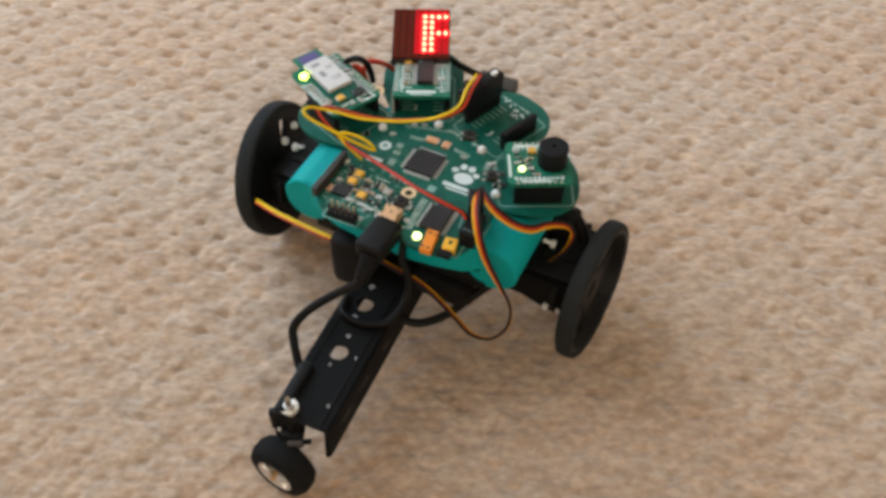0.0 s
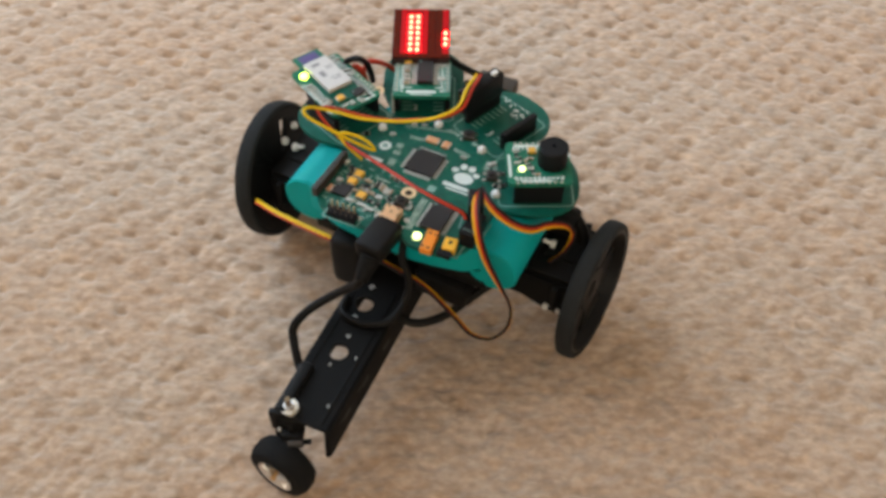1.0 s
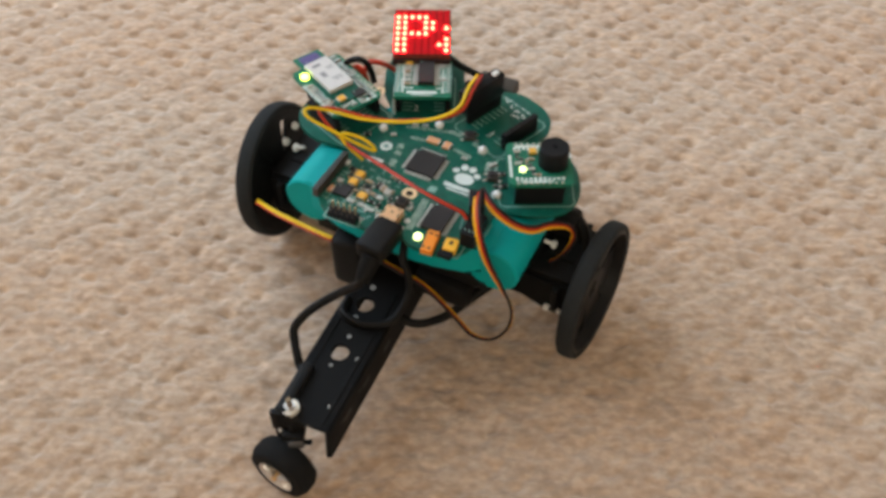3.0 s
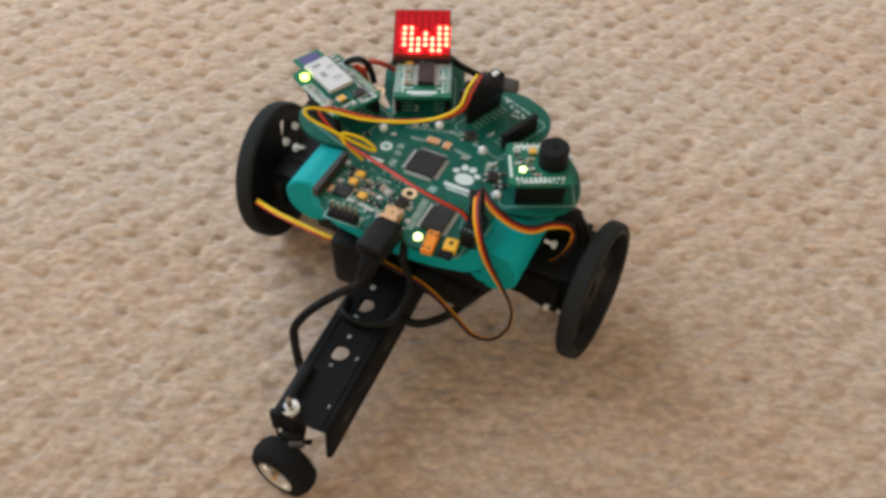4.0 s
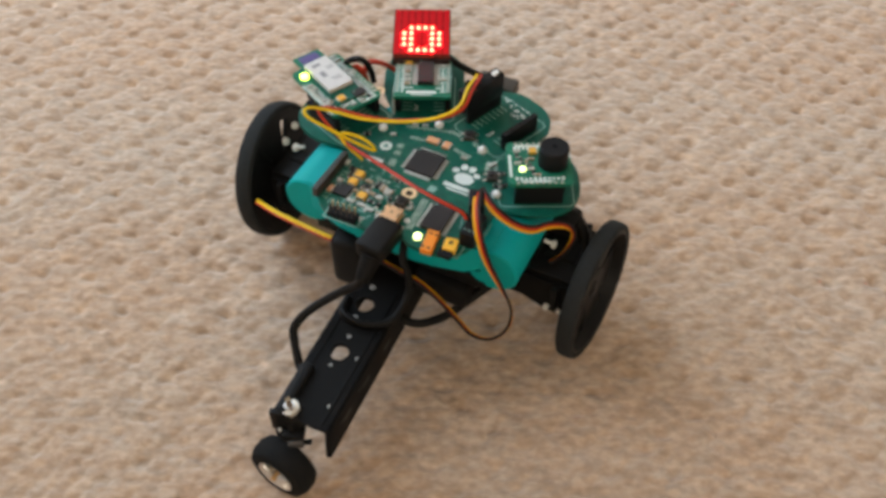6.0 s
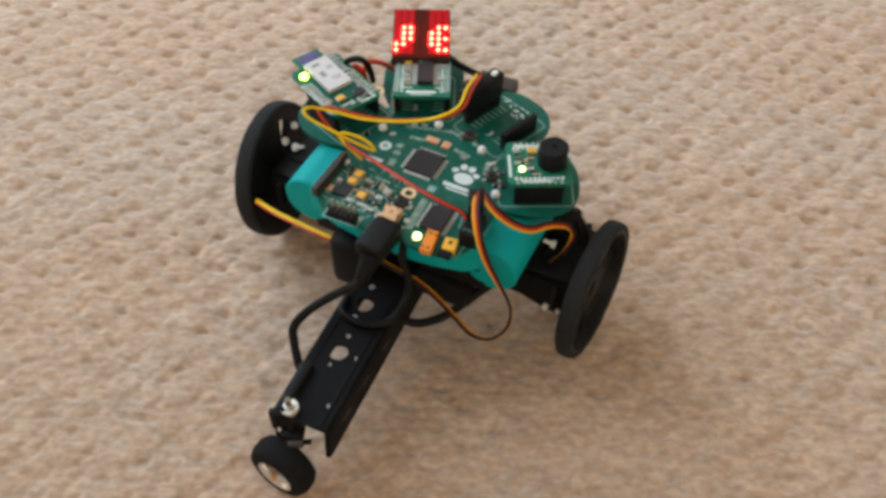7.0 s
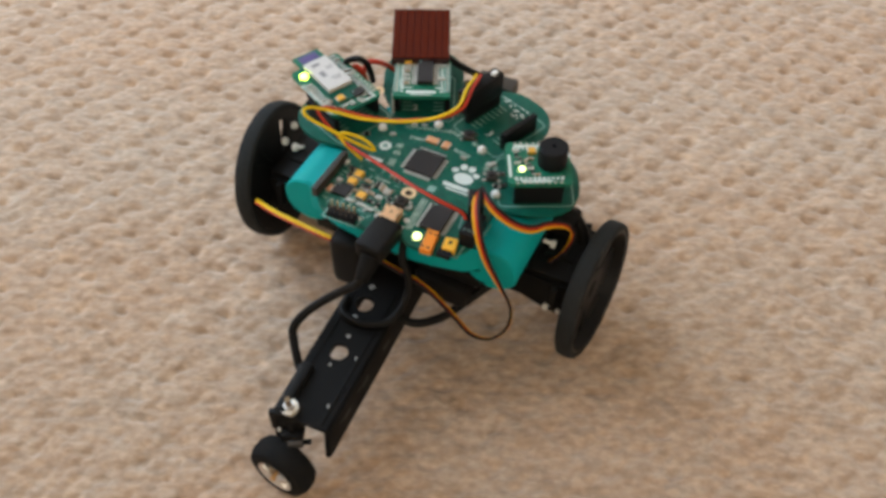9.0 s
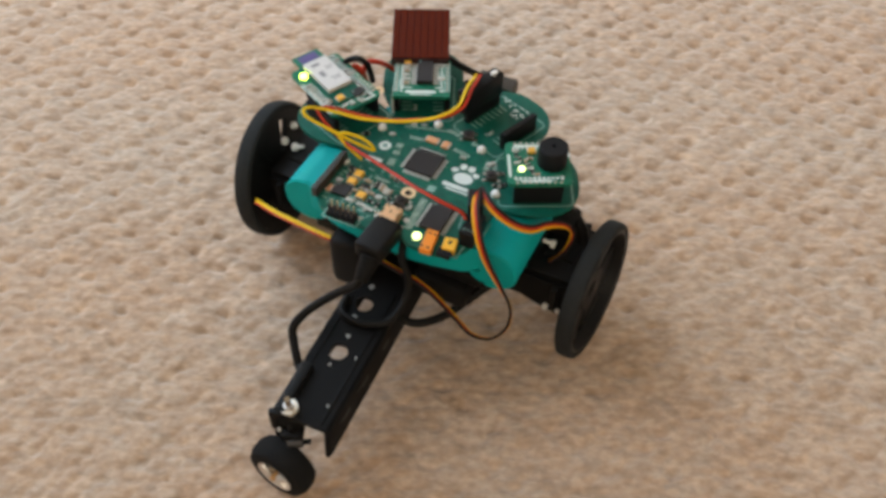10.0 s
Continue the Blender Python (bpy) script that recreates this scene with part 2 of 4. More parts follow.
def wave_noise(x, y, cell, seed):
    """Smooth value noise on a lattice, from 0 to 1."""
    g = np.random.default_rng(seed).random((257, 257))
    u, v = x / cell, y / cell
    i, j = np.floor(u).astype(int), np.floor(v).astype(int)
    fu, fv = u - i, v - j
    fu, fv = fu * fu * (3 - 2 * fu), fv * fv * (3 - 2 * fv)
    i0, j0, i1, j1 = i % 257, j % 257, (i + 1) % 257, (j + 1) % 257
    return (g[i0, j0] * (1 - fu) + g[i1, j0] * fu) * (1 - fv) + (g[i0, j1] * (1 - fu) + g[i1, j1] * fu) * fv


def tufts(u, v, px, py, seed):
    """Rounded yarn loops in staggered rows, 0 in the slits between them and 1 on their crowns."""
    jit = np.random.default_rng(seed).random((211, 211, 3))
    row = np.floor(v / py).astype(int)
    top = np.zeros(u.shape)
    for dr in (-1, 0, 1):
        r = row + dr
        off = (r % 2) * px / 2
        col = np.floor((u - off) / px).astype(int)
        for dc in (-1, 0, 1):
            c = col + dc
            j = jit[r % 211, c % 211]
            cx = off + (c + 0.5 + (j[..., 0] - 0.5) * 0.3) * px
            cy = (r + 0.5 + (j[..., 1] - 0.5) * 0.3) * py
            d = ((u - cx) / (0.54 * px)) ** 2 + ((v - cy) / (0.6 * py)) ** 2
            top = np.maximum(top, (0.65 + 0.35 * j[..., 2]) * np.sqrt(np.clip(1 - d, 0, 1)))
    return top


def loop_height(x, y):
    """Height of the loop pile at places in millimetres: soft tufts with a staggered net of pits between."""
    x = x + 2.8 * (wave_noise(x, y, 37, 1) - 0.5)
    y = y + 2.0 * (wave_noise(x, y, 33, 2) - 0.5)
    ang = radians(-2)
    u, v = x * math.cos(ang) + y * math.sin(ang), -x * math.sin(ang) + y * math.cos(ang)
    px, py = 25.0, 9.6
    jit = np.random.default_rng(7).random((199, 199, 4))
    row = np.floor(v / py).astype(int)
    pit, swell = np.zeros(x.shape), np.zeros(x.shape)
    for dr in (-1, 0, 1):
        r = row + dr
        off = (r % 2) * px / 2
        col = np.floor((u - off) / px).astype(int)
        for dc in (-1, 0, 1):
            c = col + dc
            j = jit[r % 199, c % 199]
            cx = off + (c + 0.5 + (j[..., 0] - 0.5) * 0.26) * px
            cy = (r + 0.5 + (j[..., 1] - 0.5) * 0.4) * py
            wide = 3.4 + 2.0 * j[..., 3]
            pit = np.maximum(pit, (0.95 + 1.7 * j[..., 2]) * np.exp(-(((u - cx) / wide) ** 2 + ((v - cy) / 1.9) ** 2) ** 1.1))
            swell = np.maximum(swell, (1.0 + 0.7 * j[..., 1]) * np.sqrt(np.clip(1 - ((u - cx - px / 2) / 10.5) ** 2 - ((v - cy) / 7.6) ** 2, 0, 1)))
    worn = 0.55 + 0.45 * np.clip((y + 170) / 220, 0, 1)   # the pile is trodden flatter towards the doorway
    h = worn * (swell - pit) - 0.5 + 0.45 * (wave_noise(x * 0.9, y, 7.5, 6) - 0.5)
    h += 0.3 * (wave_noise(x * 0.75, y * 1.2, 3.3, 3) - 0.5) + 0.22 * (wave_noise(x * 0.8, y * 1.2, 1.7, 4) - 0.5) + 1.0 * (wave_noise(x, y, 34, 5) - 0.5)
    h += 0.6 * (tufts(u + 1.1 * wave_noise(x, y, 6, 9), v, px / 3, py / 2, 12) - 0.6)
    h += (3.0 - 2.8 * worn) * (tufts(u, v, 7.4, 5.4, 11) - 0.75)
    return np.minimum(h - 0.9, 1.4)


def floor():
    def axis(a, b, lo, hi, step):
        fine = np.arange(a, b + step / 2, step)
        left = a - np.cumsum(np.geomspace(step, 160, 26))
        right = b + np.cumsum(np.geomspace(step, 160, 26))
        return np.concatenate([[lo], left[left > lo][::-1], fine, right[right < hi], [hi]])
    xs, ys = axis(-340, 340, -1640, 2640, 1.25), axis(-250, 420, -3040, 2340, 1.25)
    gx, gy = np.meshgrid(xs, ys, indexing="ij")
    near = (gx > -345) & (gx < 345) & (gy > -255) & (gy < 425)
    gz = np.where(near, loop_height(gx, gy), -0.4)
    nx, ny = gx.shape
    co = np.stack([gx, gy, gz], -1).reshape(-1, 3) * MM
    k = np.arange(nx * ny).reshape(nx, ny)
    quads = np.stack([k[:-1, :-1], k[1:, :-1], k[1:, 1:], k[:-1, 1:]], -1).reshape(-1, 4)
    mesh = bpy.data.meshes.new("carpet")
    mesh.from_pydata(co.tolist(), [], quads.tolist())
    mesh.materials.append(CARPET)
    mesh.shade_smooth()
    return tagged(new("carpet", mesh), "beige loop-pile wool carpet with staggered nubby tufts", "carpet", kind="structure")


def room():
    t = 140
    spans = {"west": (Y0 * 1000 - t, Y1 * 1000 + t), "east": (Y0 * 1000 - t, Y1 * 1000 + t), "south": (X0 * 1000, X1 * 1000), "north": (-X1 * 1000, -X0 * 1000)}
    holes = {w[0]: w for w in WINDOWS}
    h = TALL * 1000
    for side, (a, b) in spans.items():
        bm = bmesh.new()
        m = wall_pose(side)
        m.translation *= 1000
        if side in holes:
            _, along, mid, wide, high, _, _ = holes[side]
            sign = -1 if side == "west" else 1
            c, z, w, g = sign * along * 1000, mid * 1000, wide * 1000, high * 1000
            box(bm, (a + c - w / 2) / 2, -t / 2, -10, c - w / 2 - a, t, h + 10)
            box(bm, (b + c + w / 2) / 2, -t / 2, -10, b - c - w / 2, t, h + 10)
            box(bm, c, -t / 2, -10, w, t, z - g / 2 + 10)
            box(bm, c, -t / 2, z + g / 2, w, t, h - z - g / 2)
            bm.transform(m)
            setting("wall_" + side, bm, WALL, "cream painted wall with a window opening", "wall")
            win = empty("window_1" if side == "west" else "added_fill_window", wall_pose(side))
            tagged(win, "white framed window with clear glass", "window", kind="structure")
            fr = bmesh.new()
            for k in (-1, 1):
                box(fr, c + k * (w / 2 - 27), -90, z - g / 2, 50, 50, g, bevel=4)
                box(fr, c, -90, z - 25 + k * (g / 2 - 25), w - 104, 46, 50, bevel=4)
            part("window_frame", fr, WOODWORK, win)
            pane = part("pane", box(bmesh.new(), c, -90, z - g / 2 + 48, w - 100, 6, g - 96), GLASS, win)
            pane.visible_shadow = False
            part("window_sill", box(bmesh.new(), c, 20, z - g / 2 - 32, w + 80, 120, 28, bevel=5), WOODWORK, win)
        else:
            box(bm, (a + b) / 2, -t / 2, -10, b - a, t, h + 10)
            bm.transform(m)
            setting("wall_" + side, bm, WALL, "cream painted plain wall", "wall")
    setting("ceiling", box(bmesh.new(), (X0 + X1) * 500, 0, h, (X1 - X0) * 1000 + 2 * t, (Y1 - Y0) * 1000 + 2 * t, 100), CEILING, "white painted ceiling", "ceiling")


floor()
room()

# ---- the robot ----
robot = empty("robot", pose(-8 * MM, -13.2 * MM, 0, 0, 0, -26.5))
tagged(robot, "three-wheeled robot with green paw-shaped circuit board standing on carpet", "robot")
BZ = 76.0   # top of the main board
CZ = 87.7   # top of the plugged-in boards


def wheel(name, m, R, w, phase=12, webs=()):
    """A thin servo wheel about m's z."""
    hub = empty(name, m, robot)
    bm = bmesh.new()
    h = w / 2
    lathe(bm, [(R - 3.0, -h + 0.4), (R - 1.6, -h), (R - 0.4, -h + 0.8), (R, -h * 0.45), (R, h * 0.45), (R - 0.4, h - 0.8), (R - 1.6, h), (R - 3.0, h - 0.3)], Matrix.Identity(4), 72)
    part("tyre", bm, RUBBER, hub, "dark grey rubber tyre", smooth=True)
    bm = bmesh.new()
    lathe(bm, [(R - 7.4, -h * 0.9), (R - 3.1, -h * 0.9), (R - 3.1, h * 0.88), (R - 4.6, h * 0.88), (R - 6.2, -h * 0.2)], Matrix.Identity(4), 72)
    part("rim", bm, BLACK, hub, smooth=True)
    bm = bmesh.new()
    cyl(bm, Matrix.Translation((0, 0, -h * 0.85)), 10.5, w * 0.42, 32)
    cyl(bm, Matrix.Translation((0, 0, -h * 1.1)), 4, w * 0.62, 20)
    part("hub", bm, BLACK, hub, smooth=True)
    shared = None
    for k in range(6):
        mk = pose(0, 0, 0, 0, 0, 60 * k + phase)
        if shared is None:
            bm = bmesh.new()
            prism(bm, [(9.8, -4.9), (R - 7.0, -11.5), (R - 7.0, 11.5), (9.8, 4.9)], -h * 0.85, -h * 0.3, bevel=0.4)
            shared = part("spoke", bm, BLACK, hub, m=mk)
        else:
            ob = new("spoke", shared.data)
            ob.parent, ob.matrix_basis = hub, mk
    for k in webs:
        bm = bmesh.new()
        prism(bm, [(9.9, -4.0), (R - 7.0, -4.4), (R - 7.0, 4.4), (9.9, 4.0)], -h * 0.7, -h * 0.45)
        part("web", bm, BLACK, hub, m=pose(0, 0, 0, 0, 0, 60 * k + phase + 30))
    sm = bmesh.new()
    cyl(sm, Matrix.Translation((0, 0, 0)), 1.6, 1.0, 10)
    part("axle_screw", sm, CHIP, hub)
    return hub


wheel("wheel", mmpose(83.4, -0.2, 32.4, 0, 0, -3.3) @ pose(0, 0, 0, 0, 90 - 2.1, 0), 32.4, 8.0)
wheel("wheel", mmpose(-82.4, 0.3, 33.5, 0, 0, 5.7) @ pose(0, 0, 0, 0, -90 - 7.0, 0), 33.5, 8.5, 54.5, (2, 3, 4))


def chassis():
    # cross channel under the body
    bm = bmesh.new()
    box(bm, 2, 2, 45, 108, 32, 2.3, bevel=0.5)
    box(bm, 2, -13, 29, 108, 2.3, 16.5, bevel=0.4)
    box(bm, 2, 17, 24, 108, 2.3, 21.5, bevel=0.4)
    part("cross_channel", bm, ANODISED, robot, "black anodised aluminium channel")
    for s in (-1, 1):
        servo = part("servo", box(bmesh.new(), s * 66 + 1, 3.5, 26, 22, 33, 21.5, bevel=1.2), BLACK, robot, "black plastic drive servo", smooth=True)
        part("ear", box(bmesh.new(), s * 70 + 1, 3.5, 31, 3, 44, 14, bevel=0.8), BLACK, servo)
        bm = cyl(bmesh.new(), Matrix.Translation((s * 76 + 1, 0, 33.5)) @ pose(0, 0, 0, 0, 90, 0) @ Matrix.Translation((0, 0, -3)), 4, 7, 20)
        part("shaft", bm, BLACK, servo)
        bm = bmesh.new()
        prism(bm, [(-14, 13), (-14, 22), (-9, 31), (14, 35), (21, 30), (22, 12), (8, 9)], -1.2, 1.2, bevel=0.3)
        part("servo_bracket", bm, ANODISED, robot, "black bent servo bracket", m=mmpose(s * 55 + 1, 0, 18) @ pose(0, 0, 0, 90, 0, 90))
        part("front_plate", prism(bmesh.new(), [(-11 * s, 5.5), (-2 * s, 2.4), (11 * s, 0), (11 * s, 20), (-11 * s, 20)][::s], -1, 1, bevel=0.3), ANODISED, robot, m=mmpose(s * 65 + 1, -14.6, 25.5, 90))
        spots = ((61.7, 1.9, 50, 1, 1.9), (67.3, -16.2, 29.6, 0, 1.7), (73.4, -16.0, 29.4, 0, 1.2)) if s > 0 else ((-80.3, 16.3, 50, 0, 1.9), (-78.2, 4.9, 50, 0, 2.0), (-71.6, 3.5, 50, 1, 2.0))
        for x, y, z, shank, r in spots:
            m = Matrix.Translation((x, y, z)) @ pose(0, 0, 0, 0, 72 * (1 if s < 0 else -1), 10)
            bm = lathe(bmesh.new(), [(0.02, -1.2), (r, -1.2), (r, 0.2), (r * 0.75, 1.0), (0.02, 1.3)], m, 20)
            if shank:
                cyl(bm, m @ Matrix.Translation((0, 0, 1.0)), 0.9, 3.4, 12)
            part("bolt", bm, WHITE, robot, "bright round-headed bolt", smooth=True)
        part("standoff", box(bmesh.new(), s * 66 + 1, 6, 47, 14, 18, 1.8, bevel=0.5), BLACK, robot)
    # side arms that carry the servo leads
    part("lead_clip", tube(bmesh.new(), [(56, 14, 60), (64.1, 15.1, 58), (69.8, 13.8, 54), (73, 10.2, 48), (73.9, 1.6, 42), (66.4, -2.1, 38), (55, -10.3, 36)], 2.6, 10), CABLE, robot, "thick black cable sleeve", smooth=True)
    part("block", box(bmesh.new(), 62, 14, 48.5, 14, 12, 11, bevel=3), BLACK, robot, smooth=True)
    # battery holder and motor block under the board, beside the tail
    part("battery_box", box(bmesh.new(), -17, -37, 27, 18, 14, 29, rz=3, bevel=4, segs=3), BLACK, robot, "black plastic battery box", smooth=True)
    bm = box(bmesh.new(), 25, -28, 32, 26, 18, 14, bevel=3.5)
    part("mounting_block", bm, BLACK, robot, "black plastic mounting block", smooth=True)
    part("spacer", box(bmesh.new(), 4, -4, 47.2, 84, 58, 6.9, bevel=1), BLACK, robot)


def body():
    bm = bmesh.new()
    prism(bm, [(-42, -32), (-24, -38), (-8, -40), (14, -40), (24, -39), (36, -37), (42, -33), (47, -31), (47, 12), (30, 30), (-30, 30), (-41, 12)], 59, 73.8, bevel=0.8)
    core = part("body_shell", bm, TEAL, robot, "teal plastic body under the board", smooth=True)
    for x in (-41.2, 47.2):
        m = Matrix.Translation((x, -33, 62)) @ pose(0, 0, 0, -90, 0, 0)
        r, n = 11.6, 46
        bm = lathe(bmesh.new(), [(0.01, 0), (r - 0.8, 0), (r, 0.8), (r, n - 0.8), (r - 0.8, n), (0.01, n)], m, 40)
        part("battery_tube", bm, TEAL, core, "teal cylindrical battery tube", smooth=True)


def tail():
    t = empty("tail_channel", mmpose(1.0, -78, 0, 0, 0, 3.2), robot)
    tagged(t, "black anodised aluminium channel with round holes")
    y0, y1, w, top = -39.5, 53, 25, 38
    xl, xr = -10.0, 12.5
    # top plate with two bores: rings of faces around each hole
    bm = bmesh.new()
    holes = [(-0.9, 22.1), (0.3, -4.2)]
    n = 32

    def plate_cell(ya, yb, hole):
        rim, edge = [], []
        for k in range(n):
            a = 2 * math.pi * k / n
            dx, dy = math.cos(a), math.sin(a)
            reach = min(((xr - hole[0]) if dx > 0 else (hole[0] - xl)) / abs(dx) if abs(dx) > 1e-6 else 1e9,
                        ((yb - hole[1]) if dy > 0 else (hole[1] - ya)) / abs(dy) if abs(dy) > 1e-6 else 1e9)
            rim.append((hole[0] + 4.0 * dx, hole[1] + 4.0 * dy))
            edge.append((hole[0] + reach * dx, hole[1] + reach * dy))
        for z in (top, top - 2):
            a_, b_ = [bm.verts.new((*q, z)) for q in rim], [bm.verts.new((*q, z)) for q in edge]
            for k in range(n):
                bm.faces.new((a_[k], a_[(k + 1) % n], b_[(k + 1) % n], b_[k]))
            if z == top:
                first = a_
            else:
                for k in range(n):
                    bm.faces.new((first[k], first[(k + 1) % n], a_[(k + 1) % n], a_[k]))

    plate_cell(-18.0, 9.0, holes[1])
    plate_cell(9.0, y1, holes[0])
    box(bm, (xl + xr) / 2, (y0 - 18) / 2, top - 2, xr - xl, -18 - y0, 2)
    part("top_plate", bm, ANODISED, t)
    for s in (-1, 1):
        bm = bmesh.new()
        x = xr + 0.4 if s > 0 else xl - 0.4
        if s > 0:
            pts = [(y0 - 2.0, 20.5), (y0 + 1, 19.5), (y1, 19.5), (y1, 37.2), (y0, 37.2)]
        else:
            pts = [(y0 + 4, 26), (y0 + 10, 19.5), (y1, 19.5), (y1, 37.2), (y0, 37.2)]
        prism(bm, pts, -1.1, 1.1, bevel=0.3)
        part("side_flange", bm, ANODISED, t, m=mmpose(x, 0, 0) @ pose(0, 0, 0, 90, 0, 90))
        part("fold", tube(bmesh.new(), [(x - s * 0.5, y0, top - 1.3), (x - s * 0.5, 0, top - 1.3), (x - s * 0.5, y1, top - 1.3)], 1.25, 10, 2), ANODISED, t, smooth=True)
    # tapped holes show as pale spots
    for x, y, r in ((0.5, 4.3, 0.9), (9.0, -4.4, 1.0), (-0.0, -11.3, 0.6), (9.2, -29.1, 1.1), (-1.7, 14.1, 1.2), (-1.9, 31.7, 1.2)):
        part("tapped_hole", lathe(bmesh.new(), [(r * 0.45, 0), (r, 0), (r, 0.25), (r * 0.45, 0.25)], Matrix.Translation((x, y, top - 0.1)), 14), LEADS, t, "small worn hole")
    for y in (-25, -8, 12):
        part("slot", box(bmesh.new(), w / 2 + 1.4, y, 28, 0.5, 6, 3, bevel=0.2), CHIP, t)
    for y in (-30, -14):
        part("rivet", cyl(bmesh.new(), Matrix.Translation((w / 2 + 1.0, y, 32)) @ pose(0, 0, 0, 0, 90, 0), 1.3, 0.9, 12), BLACK, t)
    for x, y, w_, l_ in ((9.6, -3, 1.8, 70), (-7.6, 6, 1.4, 40)):
        part("pressed_rib", box(bmesh.new(), x, y, top - 0.3, w_, l_, 0.75, bevel=0.3), ANODISED, t, smooth=True)
    # raised arm along one edge, that carries the tail wheel
    part("wheel_arm", box(bmesh.new(), xl + 2.2, -27.5, top - 0.1, 5.6, 25, 2.8, bevel=1.3, segs=3), BLACK, t, "raised black arm on the channel's edge", smooth=True)
    # end bracket, bolt and nut
    c = empty("caster", mmpose(-0.3, -127.4, 14), robot)
    tagged(c, "small swivelling tail wheel with alloy hub")
    turn = pose(0, 0, 0, 0, 0, 84)
    R, h = 14.2, 6.2
    axis = turn @ pose(0, 0, 0, 0, -90, 0)
    bm = lathe(bmesh.new(), [(8.0, -h + 0.6), (10, -h), (12.8, -h + 1.1), (R, -h * 0.35), (R, h * 0.35), (12.8, h - 1.1), (10, h), (8.0, h - 0.6)], axis, 48)
    part("tyre", bm, FOAM, c, "black foam rubber tyre", smooth=True)
    bm = lathe(bmesh.new(), [(6.0, -h * 0.75), (8.2, -h * 0.95), (8.2, h * 0.95), (6.0, h * 0.75)], axis, 40)
    part("rim", bm, ALUMINIUM, c, "bright alloy rim", smooth=True)
    bm = cyl(bmesh.new(), axis @ Matrix.Translation((0, 0, -h * 0.55)), 2.6, h * 1.2, 20)
    for k in range(5):
        box(bm, 0, 0, 0, 1, 1, 1)
        bmesh.ops.transform(bm, verts=bm.verts[-8:], matrix=axis @ pose(0, 0, 0, 0, 0, 72 * k) @ Matrix.Translation((4.2, 0, 0)) @ Matrix.Diagonal((5.0, 2.0, 6.0, 1)))
    part("hub", bm, ALUMINIUM, c, "five-spoke alloy hub", smooth=True)
    part("axle", cyl(bmesh.new(), axis @ Matrix.Translation((0, 0, -h - 2)), 1.1, 2 * h + 3.2, 12), BRASS, c, "brass axle")
    # fork of bent black wire and plate
    bm = bmesh.new()
    side = axis.to_3x3() @ Vector((0, 0, 1))
    o = -side * (h + 1.4)
    tube(bm, [o + Vector((0, 0, 0)), o + Vector((-1, 4, 8)), o + Vector((-2, 8, 14)), Vector((0.5, 9, 17)), Vector((-1, 12, 22)), Vector((-2, 13, 26))], 1.7, 10)
    part("fork", bm, BLACK, c, smooth=True)
    bm = box(bmesh.new(), -4, 9.5, 14, 9, 3, 12, rz=20, bevel=0.8)
    box(bm, 1, 9, 12, 9, 7, 4, rz=20, bevel=1)
    part("yoke", bm, BLACK, c, smooth=True)
    bm = box(bmesh.new(), 3.6, 6.4, 9.6, 6, 2.4, 5.2, rz=30, rx=20, bevel=0.5)
    part("fork_plate", bm, BROWN_HEADER, c, "worn grey metal fork plate", smooth=True)
    part("fork_screw", cyl(bmesh.new(), Matrix.Translation((5.4, 7.6, 11.5)) @ pose(0, 0, 0, 0, 70, 20), 1.2, 4.0, 12), HEADER, c, smooth=True)
    bm = box(bmesh.new(), -1.4, -114.6, 30, 10.5, 8.5, 8.4, rz=10, bevel=2.2, segs=3)
    box(bm, -6.2, -117.2, 19, 3.4, 6.4, 19.5, rz=14, bevel=0.9)
    br = part("end_bracket", bm, BLACK, robot, smooth=True)
    part("rivet", cyl(bmesh.new(), Matrix.Translation((-4.4, -120.2, 29.5)) @ pose(0, 0, 0, 80, 0, 10), 0.8, 0.8, 12), WHITE, br)
    bm = cyl(bmesh.new(), Matrix.Translation((-1.9, -114.6, 38.4)), 3.7, 1.9, 28)
    part("washer", bm, WASHER, br, smooth=True)
    part("nut", cyl(bmesh.new(), Matrix.Translation((-1.9, -114.6, 40.2)), 2.3, 1.5, 6), STEEL, br)
    part("threaded_stud", cyl(bmesh.new(), Matrix.Translation((-1.9, -114.6, 41.6)), 1.15, 4.2, 12), STUD, br)


# ---- main circuit board ----
PAD = (3.5, -18.2, 73, 56, 0, 15)
TOES = ((-50.5 + 3.2, 9.5, 36, 38, 160, 15), (-24.4, 46.8, 46, 38, 114.5, 16), (20.2, 35.8, 44, 38, 68, 16), (47.3, 8.9, 39.6, 39, 27, 16))


def paw_outline():
    def inside(x, y, s):
        cx, cy, w, h, a, r = s
        c, t = math.cos(radians(a)), math.sin(radians(a))
        u, v = abs((x - cx) * c + (y - cy) * t), abs(-(x - cx) * t + (y - cy) * c)
        du, dv = max(u - w / 2 + r, 0), max(v - h / 2 + r, 0)
        return math.hypot(du, dv) <= r
    ox, oy = 3, 3
    pts = []
    for k in range(300):
        a = 2 * math.pi * k / 300
        r = 95.0
        while r > 20 and (math.hypot(ox + r * math.cos(a) - 8, oy + r * math.sin(a) + 51) < 8.5 or not any(inside(ox + r * math.cos(a), oy + r * math.sin(a), s) for s in (PAD, *TOES))):
            r -= 0.25
        pts.append([ox + r * math.cos(a), oy + r * math.sin(a)])
    for _ in range(3):
        pts = [[(pts[i - 1][j] + 2 * pts[i][j] + pts[(i + 1) % 300][j]) / 4 for j in (0, 1)] for i in range(300)]
    return pts


board = part("circuit_board", prism(bmesh.new(), paw_outline(), BZ - 1.6, BZ), PCB, robot, "green paw-shaped printed circuit board")


def on_board(x, y, ang=0):
    return pose(x, y, BZ, 0, 0, ang)


